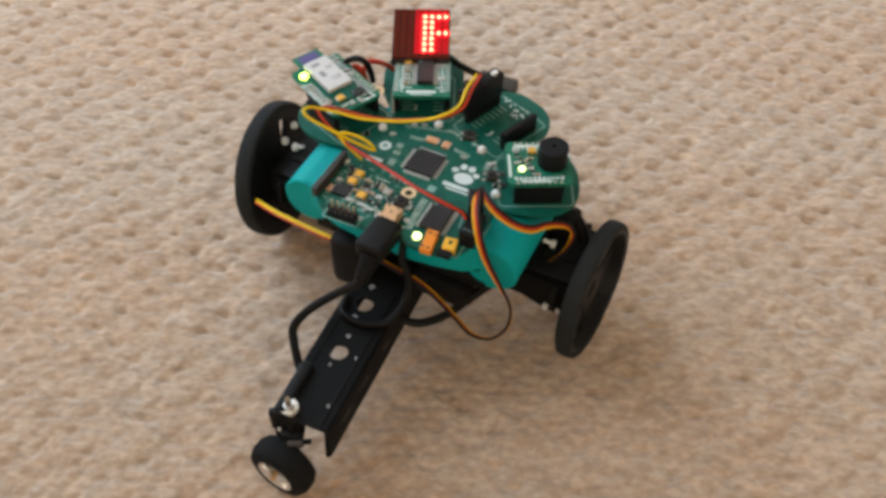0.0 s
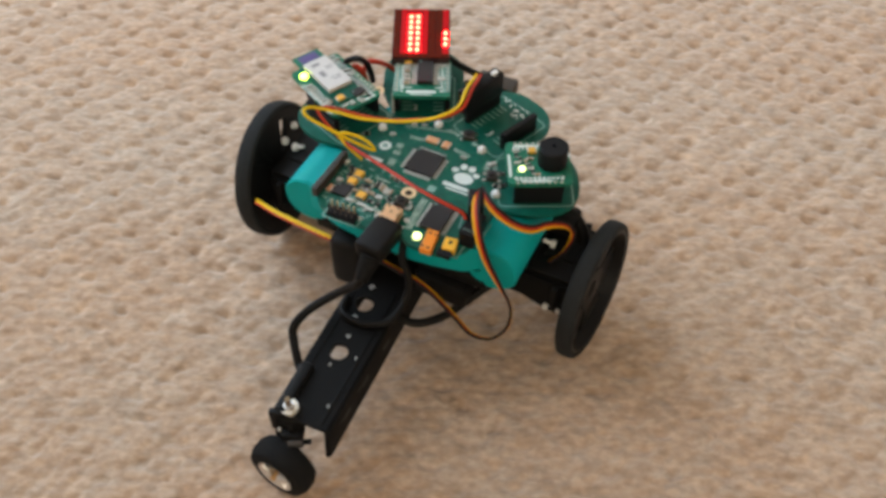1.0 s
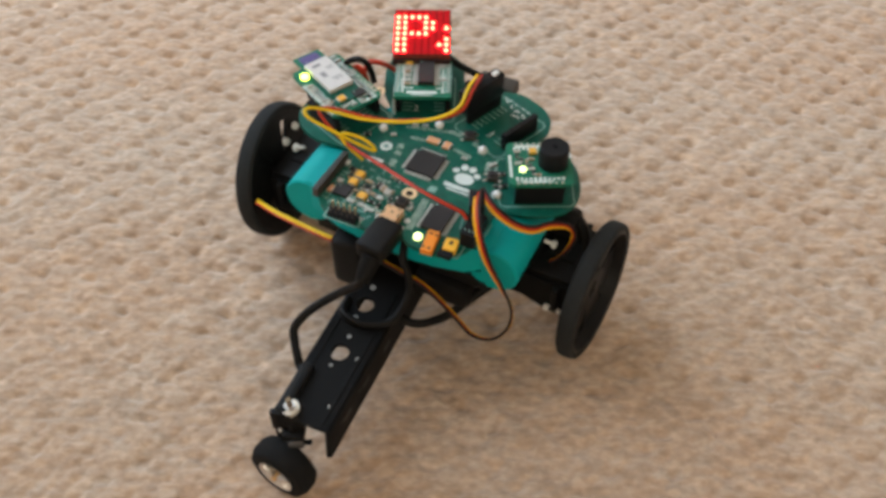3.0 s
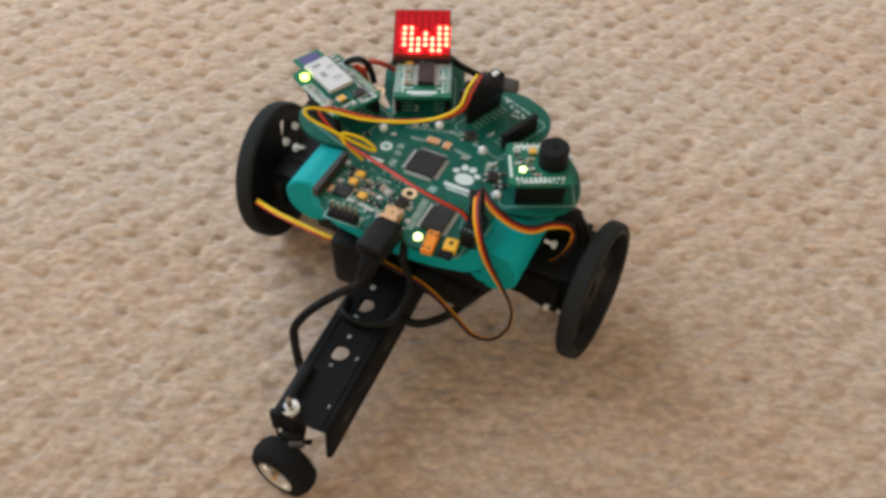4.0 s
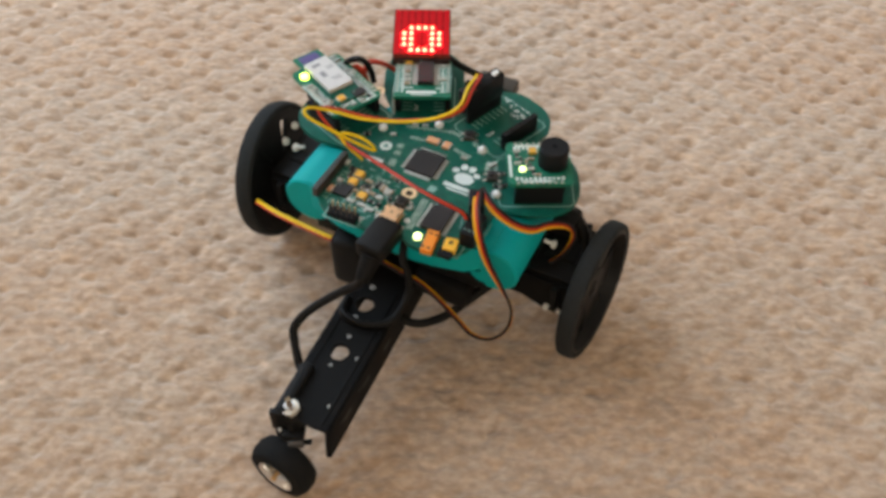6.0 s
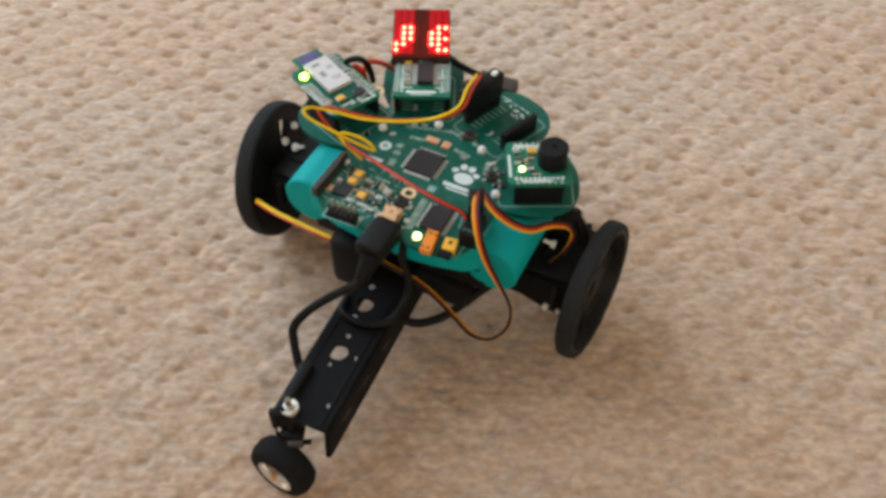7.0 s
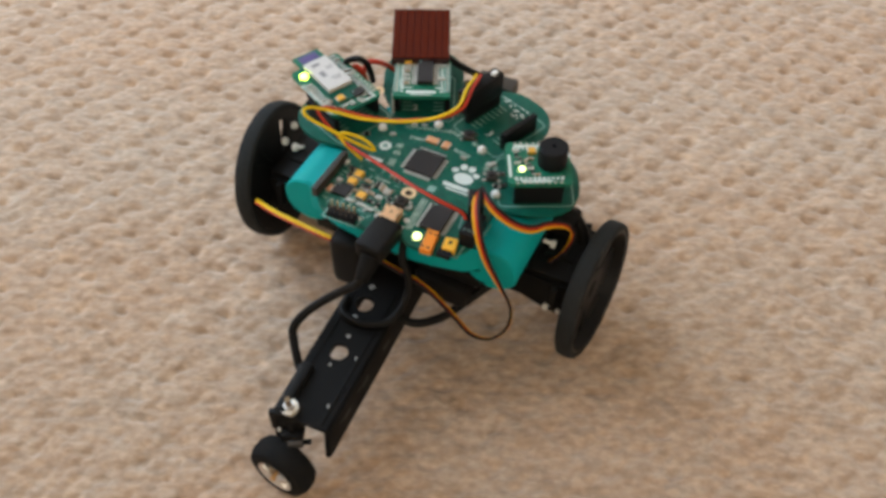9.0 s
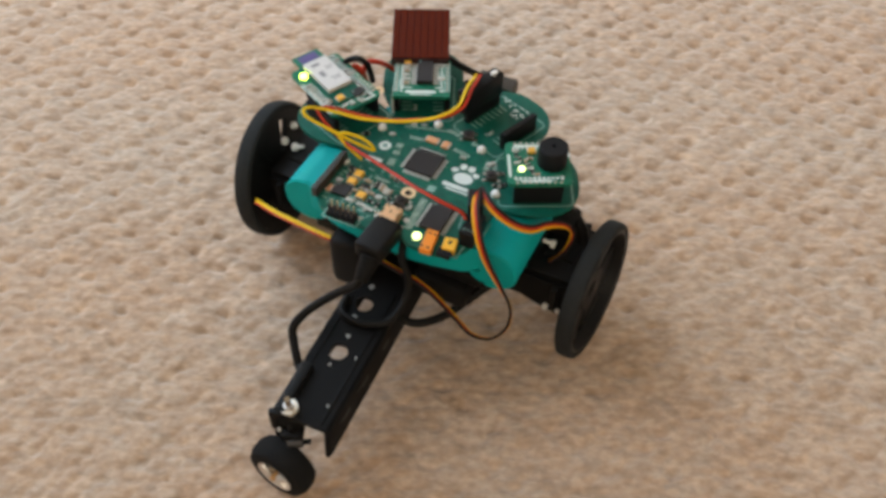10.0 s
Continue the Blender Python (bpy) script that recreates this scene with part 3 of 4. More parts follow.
def chip(name, x, y, w, l, h, z, parent, ang=0, legs=(0, 0), lead=1.0, pitch=0.65, label="black microchip"):
    """A chip of w by l with leads along its long (legs[0]) and short (legs[1]) sides."""
    c = part(name, box(bmesh.new(), x, y, z + 0.2, w, l, h, rz=ang, bevel=0.18), CHIP, parent, label)
    bm = bmesh.new()
    m = pose(x, y, z, 0, 0, ang)
    for side, count in ((0, legs[0]), (1, legs[1])):
        for s in (-1, 1):
            for k in range(count):
                q = (k - (count - 1) / 2) * pitch
                px, py = (s * (w / 2 + lead / 2), q) if side == 0 else (q, s * (l / 2 + lead / 2))
                v = m @ Vector((px, py, 0.02))
                box(bm, v.x, v.y, v.z, lead if side == 0 else pitch * 0.55, pitch * 0.55 if side == 0 else lead, 0.35, rz=ang)
    if legs[0] or legs[1]:
        tagged(part("lead_row", bm, LEADS, parent), kind="stuff")
    bm = cyl(bmesh.new(), m @ Matrix.Translation((-w / 2 + 1.2, l / 2 - 1.2, h + 0.2)), 0.45, 0.04, 12)
    part("pin_mark", bm, SILK_DIM, parent)
    return c


def header(x, y, ang, n, z, parent, name="socket_strip", h=8.5, mat=None, rows=1):
    """A strip of n pin sockets along ang."""
    bm = box(bmesh.new(), x, y, z, n * 2.54, 2.5 * rows, h, rz=ang, bevel=0.25)
    m = pose(x, y, z + h, 0, 0, ang)
    for k in range(n):
        for r in range(rows):
            v = m @ Vector(((k - (n - 1) / 2) * 2.54, (r - (rows - 1) / 2) * 2.54, -0.05))
            box(bm, v.x, v.y, v.z, 1.0, 1.0, 0.08, rz=ang, slot=1)
    return part(name, bm, mat or HEADER, parent, mats=(CHIP,))


def silk(bars, z, parent, mat=None, name="printed_mark"):
    if len(bars) < 7:
        for x, y, w, l, ang in bars:
            part(name, box(bmesh.new(), x, y, z, w, l, 0.06, rz=ang), mat or SILK, parent)
        return
    bm = bmesh.new()
    for x, y, w, l, ang in bars:
        box(bm, x, y, z, w, l, 0.06, rz=ang)
    tagged(part("fine_print", bm, mat or SILK, parent), kind="stuff")


def hatch(x0, y0, x1, y1, w, n, mat=None):
    """A strip of n short printed bars of length w across the line."""
    a = math.degrees(math.atan2(y1 - y0, x1 - x0))
    step = math.hypot(x1 - x0, y1 - y0) / n
    bm = bmesh.new()
    for k in range(n):
        f = (k + 0.5) / n
        box(bm, x0 + (x1 - x0) * f, y0 + (y1 - y0) * f, BZ, step * 0.55, w, 0.06, rz=a)
    tagged(part("fine_print", bm, mat or SILK_MID, board), kind="stuff")


def socket_outline(cx, cy, w, l, ang, parent):
    outer, inner = rounded_rect(cx, cy, w, l, 3, ang), rounded_rect(cx, cy, w - 1.1, l - 1.1, 2.5, ang)
    bm = bmesh.new()
    a = [bm.verts.new((*q, BZ + 0.05)) for q in outer]
    b = [bm.verts.new((*q, BZ + 0.05)) for q in inner]
    for i in range(len(a)):
        bm.faces.new((a[i], a[(i + 1) % len(a)], b[(i + 1) % len(a)], b[i]))
    part("socket_outline", bm, SILK_DIM, parent)


def smd(x, y, w, l, h, ang, mat, parent, z=BZ, name="capacitor"):
    """A small two-ended component."""
    bm = box(bmesh.new(), x, y, z, w, l, h, rz=ang, bevel=0.12)
    m = pose(x, y, z, 0, 0, ang)
    for s in (-1, 1):
        v = m @ Vector((s * (w / 2 + 0.1), 0, 0))
        box(bm, v.x, v.y, v.z, 0.7, l * 0.96, h * 0.8, rz=ang, slot=1)
    return part(name, bm, mat, parent, mats=(TIN,))


def dome(name, x, y, z, r, h, mat, parent, label):
    """A round-topped lens on a short collar."""
    profile = [(0.02, 0), (r, 0), (r, h * 0.35)] + [(r * math.cos(a) + 0.02, h * (0.35 + 0.65 * math.sin(a))) for a in (0.4, 0.8, 1.2, 1.57)]
    return part(name, lathe(bmesh.new(), profile, Matrix.Translation((x, y, z)), 20), mat, parent, label, smooth=True)


def button(x, y, ang):
    b = part("push_button", box(bmesh.new(), x, y, BZ, 5.0, 5.0, 2.2, rz=ang, bevel=0.3), BROWN_HEADER, board, "tiny push button with tin legs")
    bm = bmesh.new()
    for sx in (-1, 1):
        for sy in (-1, 1):
            v = pose(x, y, BZ, 0, 0, ang) @ Vector((sx * 3.1, sy * 1.9, 0))
            box(bm, v.x, v.y, v.z, 1.6, 1.0, 0.5, rz=ang)
    tagged(part("solder_tab", bm, TIN, board), kind="stuff")
    part("plunger", cyl(bmesh.new(), Matrix.Translation((x, y, BZ + 2.2)), 1.6, 1.1, 20), CHIP, board)


def main_board():
    chip("microcontroller", 1.2, -2.2, 13.4, 13.4, 1.3, BZ, board, 0, (25, 25), 1.9, 0.5, "black square microcontroller chip")
    chip("interface_chip", 20.5, -28.6, 9.4, 14.4, 1.9, BZ, board, 0, (14, 0), 2.0, 1.0)
    chip("regulator_chip", -22.8, -32, 7.0, 6.6, 1.2, BZ, board, 0, (4, 0), 1.0, 1.3)
    # rows of printed pads and fine legends
    for x0, y0, x1, y1, w, n in ((10.9, -20.5, 11.9, -38.5, 3.2, 22), (-14.2, 4.4, -13.6, 1.6, 3.0, 4), (-13.2, 0.0, -12.8, -2.6, 3.0, 4), (-12.3, -5.2, -12.0, -9.6, 3.0, 5), (-12.6, 10.2, -6.0, 11.0, 1.8, 7),
                                 (8.2, 11.8, 17.0, 10.4, 1.7, 9), (1.4, 21.6, 7.4, 20.6, 2.0, 6), (14.0, 18.6, 22.4, 16.8, 1.6, 8), (25.8, 11.6, 26.6, 6.0, 2.6, 6), (29.0, 11.0, 29.6, 6.6, 1.6, 5),
                                 (-14.0, -18.9, -7.0, -18.6, 1.3, 7), (-8.2, -27.6, -1.4, -26.8, 1.4, 7), (-10.2, -35.4, -2.8, -35.0, 1.3, 7), (-17.6, 15.4, 2.0, 21.0, 1.2, 13)):
        hatch(x0, y0, x1, y1, w, n)
    part("triangle_mark", prism(bmesh.new(), [(-9.4, -41.4), (-6.6, -41.4), (-8.0, -43.8)], BZ, BZ + 0.06), SILK, board)
    # gold-rimmed fixing hole
    bm = lathe(bmesh.new(), [(1.5, 0), (3.3, 0), (3.3, 0.12), (1.5, 0.12)], Matrix.Translation((3.0, -20.6, BZ)), 32)
    part("fixing_hole", bm, GOLD, board, "gold ring round a fixing hole")
    # black disc on the solid board, in place of the hole's shade
    part("dark_bore_disc", cyl(bmesh.new(), Matrix.Translation((3.0, -20.6, BZ)), 1.5, 0.05, 24), BLACK, board)
    # paw print mark
    for x, y, rx, ry, a in ((20.0, -2.7, 4.3, 3.3, 0), (14.6, 0.7, 1.65, 1.3, 25), (17.3, 3.7, 1.65, 1.8, 10), (21.1, 3.8, 1.65, 1.8, -10), (24.3, 1.1, 1.65, 1.3, -25)):
        c, s = math.cos(radians(a)), math.sin(radians(a))
        pts = [(x + c * rx * math.cos(t) - s * ry * math.sin(t), y + s * rx * math.cos(t) + c * ry * math.sin(t)) for t in (2 * math.pi * k / 28 for k in range(28))]
        part("paw_print_mark", prism(bmesh.new(), pts, BZ, BZ + 0.06), SILK, board, "white printed paw mark")
    silk([(20.2, -8.4, 14, 2.0, 0), (20.6, -10.6, 10.5, 0.9, 0)], BZ, board)
    for x, y, a in ((11.1, 21.6, 20), (30.6, 3.2, 20), (3.0, -27.1, 0)):
        button(x, y, a)
    for x, y in ((-26.0, 9.6), (-4.4, 22.4), (19.9, 16.2), (36.4, -5.4)):
        dome("indicator_lens", x, y, BZ, 1.9, 2.6, WHITE, board, "white milky indicator lens")
    smd(-2.2, 12.2, 5.4, 3.4, 1.0, 0, PEACH, board), smd(4.5, 12.0, 3.0, 4.0, 1.0, 0, PEACH, board)
    # round logo pad
    part("test_pad", cyl(bmesh.new(), Matrix.Translation((-19.6, 0.3, BZ)), 2.7, 0.08, 24), SILK, board)
    part("test_pad_mark", cyl(bmesh.new(), Matrix.Translation((-19.6, 0.3, BZ + 0.05)), 1.3, 0.08, 20), SILK_DIM, board)
    silk([(-19.6, -9.6, 6.8, 3.2, 0)], BZ, board)
    silk([(10.5, -14.0, 3.4, 3.4, 0)], BZ, board, SILK_DIM)
    # mini usb socket
    bm = box(bmesh.new(), 3.2, -37.2, BZ, 7.8, 9.4, 3.8, bevel=0.5)
    for dx, dy, lx, ly in ((-2.2, 3.6, 1.5, 0.7), (2.2, 3.6, 1.5, 0.7), (0, 1.2, 1.1, 1.1), (-3.3, 0.5, 0.6, 2.4), (3.3, 0.5, 0.6, 2.4)):
        box(bm, 3.2 + dx, -37.2 + dy, BZ + 3.75, lx, ly, 0.1, slot=1)
    part("usb_socket", bm, USB, board, "copper-coloured mini usb socket", mats=(STUD,))
    for x, y in ((9.4, -34.6), (9.2, -39.4), (-2.4, -38)):
        part("solder_pad", cyl(bmesh.new(), Matrix.Translation((x, y, BZ)), 1.25, 0.3, 16), TIN, board)
    # programming header, with shroud mark
    header(-15.2, -44.4, 3, 5, BZ, board, "pin_header", 2.5, rows=2)
    for k in range(5):
        for r in (0, 1):
            v = pose(-15.2, -44.4, BZ, 0, 0, 3) @ Vector(((k - 2) * 2.54, (r - 0.5) * 2.54, 2.4))
            part("pin", box(bmesh.new(), v.x, v.y, v.z, 0.64, 0.64, 4.2), GOLD if r else BROWN_HEADER, board)
    silk([(-15.2, -47.4, 15, 0.7, 3), (-23.1, -44.6, 0.7, 6.4, 3), (-7.4, -43.8, 0.7, 6.4, 3)], BZ, board, SILK_DIM)
    # side socket strip
    header(-31.2, -27.2, 98 - 9, 10, BZ, board, "side_socket_strip", 5.0, BROWN_HEADER)
    silk([(-27.9, -38 + 2.4 * k, 2.6, 0.5, 0) for k in range(10)], BZ, board, SILK_DIM)
    for x, y, a in ((-20.9, -26.2, 90), (-20.4, -21.2, 90), (-13.4, -31.7, 90)):
        smd(x, y, 3.3, 3.6, 2.2, a, TANTALUM, board, name="tantalum_capacitor")
    rng = random.Random(4)
    for x, y, w, l, a, mt in ((-24.5, -22.5, 2, 1.4, 90, CHIP), (-25.4, -18.6, 2.4, 1.6, 0, CHIP), (-29.4, -16.5, 2.2, 1.8, 90, WHITE), (-15.2, -22.4, 3, 1.6, 0, TAN), (-14.6, -25.4, 3, 1.6, 0, CHIP),
                              (-10.4, -22.6, 1.6, 3.4, 0, CHIP), (-7.6, -23.6, 1.6, 3.4, 0, TAN), (-5.2, -24.6, 2, 3.2, 0, LEADS), (-10.6, -28.2, 2.4, 1.6, 0, TAN), (-7.0, -29.0, 2.4, 1.6, 0, LEADS),
                              (-8.8, -32.4, 2.2, 1.6, 0, CHIP), (-5.4, -32.8, 2.2, 1.6, 90, CHIP), (-11.6, -35.6, 3, 1.4, 0, LEADS), (-7.4, -36.4, 2.6, 1.4, 0, LEADS), (-17.0, -35.6, 2.4, 1.6, 0, LEADS),
                              (-17.6, -29.6, 1.8, 1.2, 0, TAN), (-2.4, -28.0, 1.8, 1.2, 90, CHIP), (7.6, -28.2, 1.8, 1.2, 90, LEADS), (-26.6, -27.4, 1.6, 2.2, 0, LEADS), (-28.0, -33.0, 1.6, 3.6, 0, PEACH),
                              (33.4, 6.8, 1.8, 1.2, 30, CHIP), (27.5, 10.0, 2.8, 1.6, 60, LEADS), (34.5, -1.0, 2, 1.4, 0, CHIP), (37.0, 0.6, 2, 1.4, 40, CHIP), (-30.5, 3.0, 2.2, 1.4, 30, CHIP), (-10.0, 19.5, 2.0, 1.2, 20, LEADS),
                              (-14.0, 17.6, 2.0, 1.2, 20, LEADS), (-7.0, -15.5, 1.8, 1.2, 0, TAN), (14.8, 8.2, 1.8, 1.2, 0, LEADS), (-20.0, 8.0, 1.8, 1.2, 30, LEADS)):
        smd(x, y, w, l, 0.9 + 0.4 * rng.random(), a, mt, board)
    silk([(-16 + rng.uniform(-12, 14), -29 + rng.uniform(-11, 9), rng.uniform(1.5, 4), 0.7, rng.choice((0, 0, 90))) for _ in range(26)], BZ, board, SILK_DIM)
    spread = random.Random(21)
    clear = ((1.2, -2.2, 11), (20.8, -1.5, 10), (20.5, -28.6, 10), (3, -20.6, 5), (-22.8, -32, 6))
    bars = []
    while len(bars) < 34:
        x, y = spread.uniform(-27, 8), spread.uniform(-40, -14)
        if all(math.hypot(x - a, y - b) > c for a, b, c in clear):
            bars.append((x, y, spread.uniform(0.8, 2.4), spread.uniform(0.35, 0.7), spread.choice((0, 90))))
    silk(bars, BZ, board, SILK_DIM)
    for k in range(16):
        x, y = spread.uniform(-26, 0), spread.uniform(-38, -16)
        if all(math.hypot(x - a, y - b) > c for a, b, c in clear):
            smd(x, y, 1.5, 0.9, 0.6, spread.choice((0, 90)), spread.choice((TAN, CHIP, CHIP, LEADS)), board)
    # copper tracks under the mask, a hair proud
    bm = bmesh.new()
    for k in range(130):
        x, y = spread.uniform(-28, 36), spread.uniform(-42, 24)
        ang, run = spread.choice((0, 90, 45, -45)), spread.uniform(4, 14)
        box(bm, x, y, BZ - 0.02, run, 0.45, 0.05, rz=ang)
    tagged(part("copper_track", bm, TRACK, board), kind="stuff")
    # power indicator and jumpers
    dome("lit_indicator", 17.4, -40.6, BZ, 1.9, 1.8, PALE_LED, board, "glowing green-white indicator")
    part("orange_jumper", box(bmesh.new(), 23.8, -42.1, BZ + 0.1, 4.9, 11.2, 2.9, rz=8, bevel=0.4), ORANGE, board, "orange plastic jumper block")
    for dx, dy in ((-1.3, 3.6), (1.2, 3.6), (-1.4, -3.8), (1.3, -3.8)):
        part("print_bar", box(bmesh.new(), 23.8 + dx, -42.1 + dy, BZ + 2.97, 1.5, 0.9, 0.06, rz=2), DARK_INK, board)
    part("jumper_base", box(bmesh.new(), 31.7, -44.6, BZ, 5.8, 3.4, 2.2, bevel=0.3), HEADER, board)
    part("yellow_jumper", box(bmesh.new(), 32.0, -40.1, BZ + 0.1, 5.4, 6.3, 2.9, rz=10, bevel=0.4), YELLOW_JUMPER, board, "yellow plastic jumper")
    part("print_bar", box(bmesh.new(), 32.0, -39.5, BZ + 2.98, 1.6, 2.0, 0.06, rz=3), DARK_INK, board)
    silk([(33.0, -43.8, 7, 0.5, 0), (29.6, -40.2, 0.5, 7.4, 0), (36.6, -40.2, 0.5, 7.4, 0), (29.6, -24, 0.5, 10, 12), (41.3, -26, 0.5, 10, 0)], BZ, board, SILK_DIM)
    # servo lead headers with plugs
    part("servo_header", box(bmesh.new(), 37.4, -30.4, BZ, 6.4, 13, 8.0, bevel=0.5), HEADER, board, "black servo lead plug")
    part("servo_plug", box(bmesh.new(), 33.6, -19.4, BZ, 6.4, 9.5, 11, rz=25, bevel=0.6), HEADER, board, "black servo lead plug", smooth=True)
    for k in (-1, 0, 1):
        part("print_bar", box(bmesh.new(), 37.4 + 1.8 * k, -34.6, BZ + 7.97, 0.9, 0.6, 0.06), SILK_DIM, board)


def toe_sockets():
    # (inner edge middle, direction, is a board plugged in)
    for (x, y, ang) in ((-34.5, 6.2, 160), (-14.0, 24.5, 114.5), (15.4, 22.6, 68.5), (36.5, 3.4, 27)):
        d, n = Vector((math.cos(radians(ang)), math.sin(radians(ang)))), Vector((-math.sin(radians(ang)), math.cos(radians(ang))))
        for s in (-1, 1):
            q = Vector((x, y)) + d * 13.2 + n * s * 11.43
            header(q.x, q.y, ang, 8, BZ, board)
            # numbered pin ticks beside each row
            bars = []
            for k in range(8):
                v = q + d * (k - 3.5) * 2.54 - n * s * 4.2
                bars.append((v.x, v.y, 0.6, 4.6, ang))
            silk(bars, BZ, board, SILK_DIM)
        c = Vector((x, y)) + d * 12.6
        socket_outline(c.x, c.y, 32, 29, ang, board)
    dots = random.Random(5)
    silk([(15 + 1.25 * k + dots.uniform(-0.4, 0.4), 51.5 - 0.5 * k + dots.uniform(-2.2, 2.2), dots.uniform(0.7, 2.0), 0.7, dots.choice((22, 68, -22))) for k in range(11)] + [(22 + 0.8 * k, 44 + dots.uniform(-1.5, 1.5), 1.2, 0.6, dots.choice((22, -68))) for k in range(8)], BZ, board)
    for txt, x, y, a in (("2", -19.3, 28.2, 24), ("3", 18.4, 27.6, -22)):
        cu = bpy.data.curves.new("number", "FONT")
        cu.body, cu.size, cu.extrude, cu.align_x, cu.align_y = txt, 5.2 * MM, 0.04 * MM, "CENTER", "CENTER"
        cu.materials.append(SILK)
        ob = new("number", cu)
        ob.parent, ob.matrix_basis = board, mmpose(x, y, BZ + 0.1, 0, 0, a)


def plug_board(name, x, y, ang, w, length, label, mat, tip=0.0):
    """A small board on two pin rows; x, y is the middle of its inner edge."""
    m = mmpose(x, y, CZ, 0, 0, ang - 90)
    bm = bmesh.new()
    if tip:
        prism(bm, [(-w / 2, 0), (w / 2, 0), (w / 2, 25), (tip / 2, 26), (tip / 2, length), (-tip / 2, length), (-tip / 2, 26), (-w / 2, 25)], -1.6, 0)
    else:
        prism(bm, rounded_rect(0, length / 2, w, length, 2.6), -1.6, 0)
    b = part(name, bm, mat, None, m=robot.matrix_basis @ m)
    tagged(b, label, "circuit board", "plug-in boards")
    for s in (-1, 1):
        part("pin_strip", box(bmesh.new(), s * 11.43, 13.2, -4.3, 2.5, 20.3, 2.6), HEADER, b)
        bm = bmesh.new()
        for k in range(8):
            cyl(bm, Matrix.Translation((s * 11.43, 13.2 + (k - 3.5) * 2.54, 0)), 0.75, 0.7, 8, 0.3)
        tagged(part("solder_row", bm, TIN, b), kind="stuff")
        silk([(s * 9.0, 13.2 + (k - 5) * 1.9, 1.5 + 0.5 * math.sin(5.1 * k + s), 1.2, 0) for k in range(11)], 0.0, b)
    return b


def bluetooth():
    b = plug_board("radio_board", -36.0, 6.8, 154.0, 25.4, 37, "small green wireless board with white labelled radio module", PCB_LIGHT)
    part("module_board", box(bmesh.new(), -0.3, 18.2, 0, 14.2, 25.5, 0.9), PCB, b)
    part("antenna", box(bmesh.new(), -0.3, 40.2, 0.9, 9.5, 5.0, 0.25), PURPLE, b, "purple antenna patch")
    part("module_board", box(bmesh.new(), -0.3, 37.5, 0, 13.6, 13, 0.85), PCB_LIGHT, b)
    part("shield_can", box(bmesh.new(), -0.3, 24.3, 0.9, 12.2, 22.0, 2.2, bevel=0.4), LABEL, b, "white labelled shield can")
    for x, y, w, l in ((-2, 31.5, 4.2, 2.0), (-2.6, 24.2, 2.4, 4.0), (1.4, 20.0, 5, 0.6), (1.8, 18.4, 4, 0.6), (2.4, 28, 3.6, 0.6), (2.4, 26.5, 3.2, 0.6)):
        part("print_bar", box(bmesh.new(), x, y, 3.08, w, l, 0.06), INK, b)
    dome("lit_indicator", -8.8, 31.0, 0, 1.9, 1.8, GREEN_LED, b, "glowing yellow-green indicator")
    smd(-4.2, 7.8, 3.3, 3.0, 1.9, 0, TANTALUM, b, 0.0, "tantalum_capacitor")
    rng = random.Random(9)
    for x in (-12.2, 9.0):
        silk([(x + rng.uniform(-0.3, 0.3), 3 + 1.35 * k, rng.uniform(1.4, 2.6), 0.8, 0) for k in range(18)], 0.0, b)
    silk([(7.4 + rng.uniform(-0.6, 0.6), 14 + 1.5 * k, 1.6, 0.9, 0) for k in range(14)], 0.0, b, LEADS)
    silk([(rng.uniform(-7, 7), rng.uniform(1.5, 11.5), rng.uniform(1.2, 3.2), 0.7, rng.choice((0, 90))) for k in range(22)], 0.0, b, SILK)
    for k in range(12):
        smd(-9 + 4.0 * (k % 5) + rng.uniform(-.6, .6), 2.6 + 3.6 * (k // 5) + rng.uniform(-.5, .5), 1.8, 1.1, 0.8, rng.choice((0, 90)), rng.choice((CHIP, TAN, LEADS)), b, 0.0)
    chip("small_chip", 4.6, 7.2, 6.0, 4.2, 1.0, 0.0, b, 0, (0, 6), 0.8, 0.9)
    silk([(6, 1.4, 8, 1.2, 0), (-9.8, 16.5, 1.4, 11, 0), (9.6, 27, 1.6, 12, 0), (7.8, 13, 1.2, 7, 0), (2, 10.6, 8, 0.9, 0), (-3, 12.5, 9, 1.0, 0)], 0.0, b)
    for x, y, w, l in ((9.4, 20, 3.0, 1.0), (9.2, 23, 2.4, 1.0), (9.6, 32, 2.6, 1.0), (9.0, 35, 2.2, 1.0), (-10.4, 24, 2.4, 1.0), (-10.0, 21, 2.0, 1.0), (-10.2, 12, 2.6, 1.0), (-10.6, 9, 2.0, 1.0)):
        smd(x, y, w, l, 0.8, 0, LEADS, b, 0.0)
    silk([(9.6, 5 + 1.3 * k, 3.0 + 0.8 * math.sin(3.7 * k), 0.75, 0) for k in range(23)], 0.0, b, SILK_MID)
    silk([(-10.4, 4 + 1.3 * k, 3.0 + 0.8 * math.sin(2.9 * k), 0.75, 0) for k in range(17)], 0.0, b, SILK_MID)
    part("trim_bar", box(bmesh.new(), 1.8, 10.2, 0, 13.0, 0.9, 0.5, bevel=0.1), WASHER, b)
    part("fixing_ring", lathe(bmesh.new(), [(1.1, 0), (2.4, 0), (2.4, 0.3), (1.1, 0.3)], Matrix.Translation((13.2, 3.2, -0.4)), 20), GOLD, b)


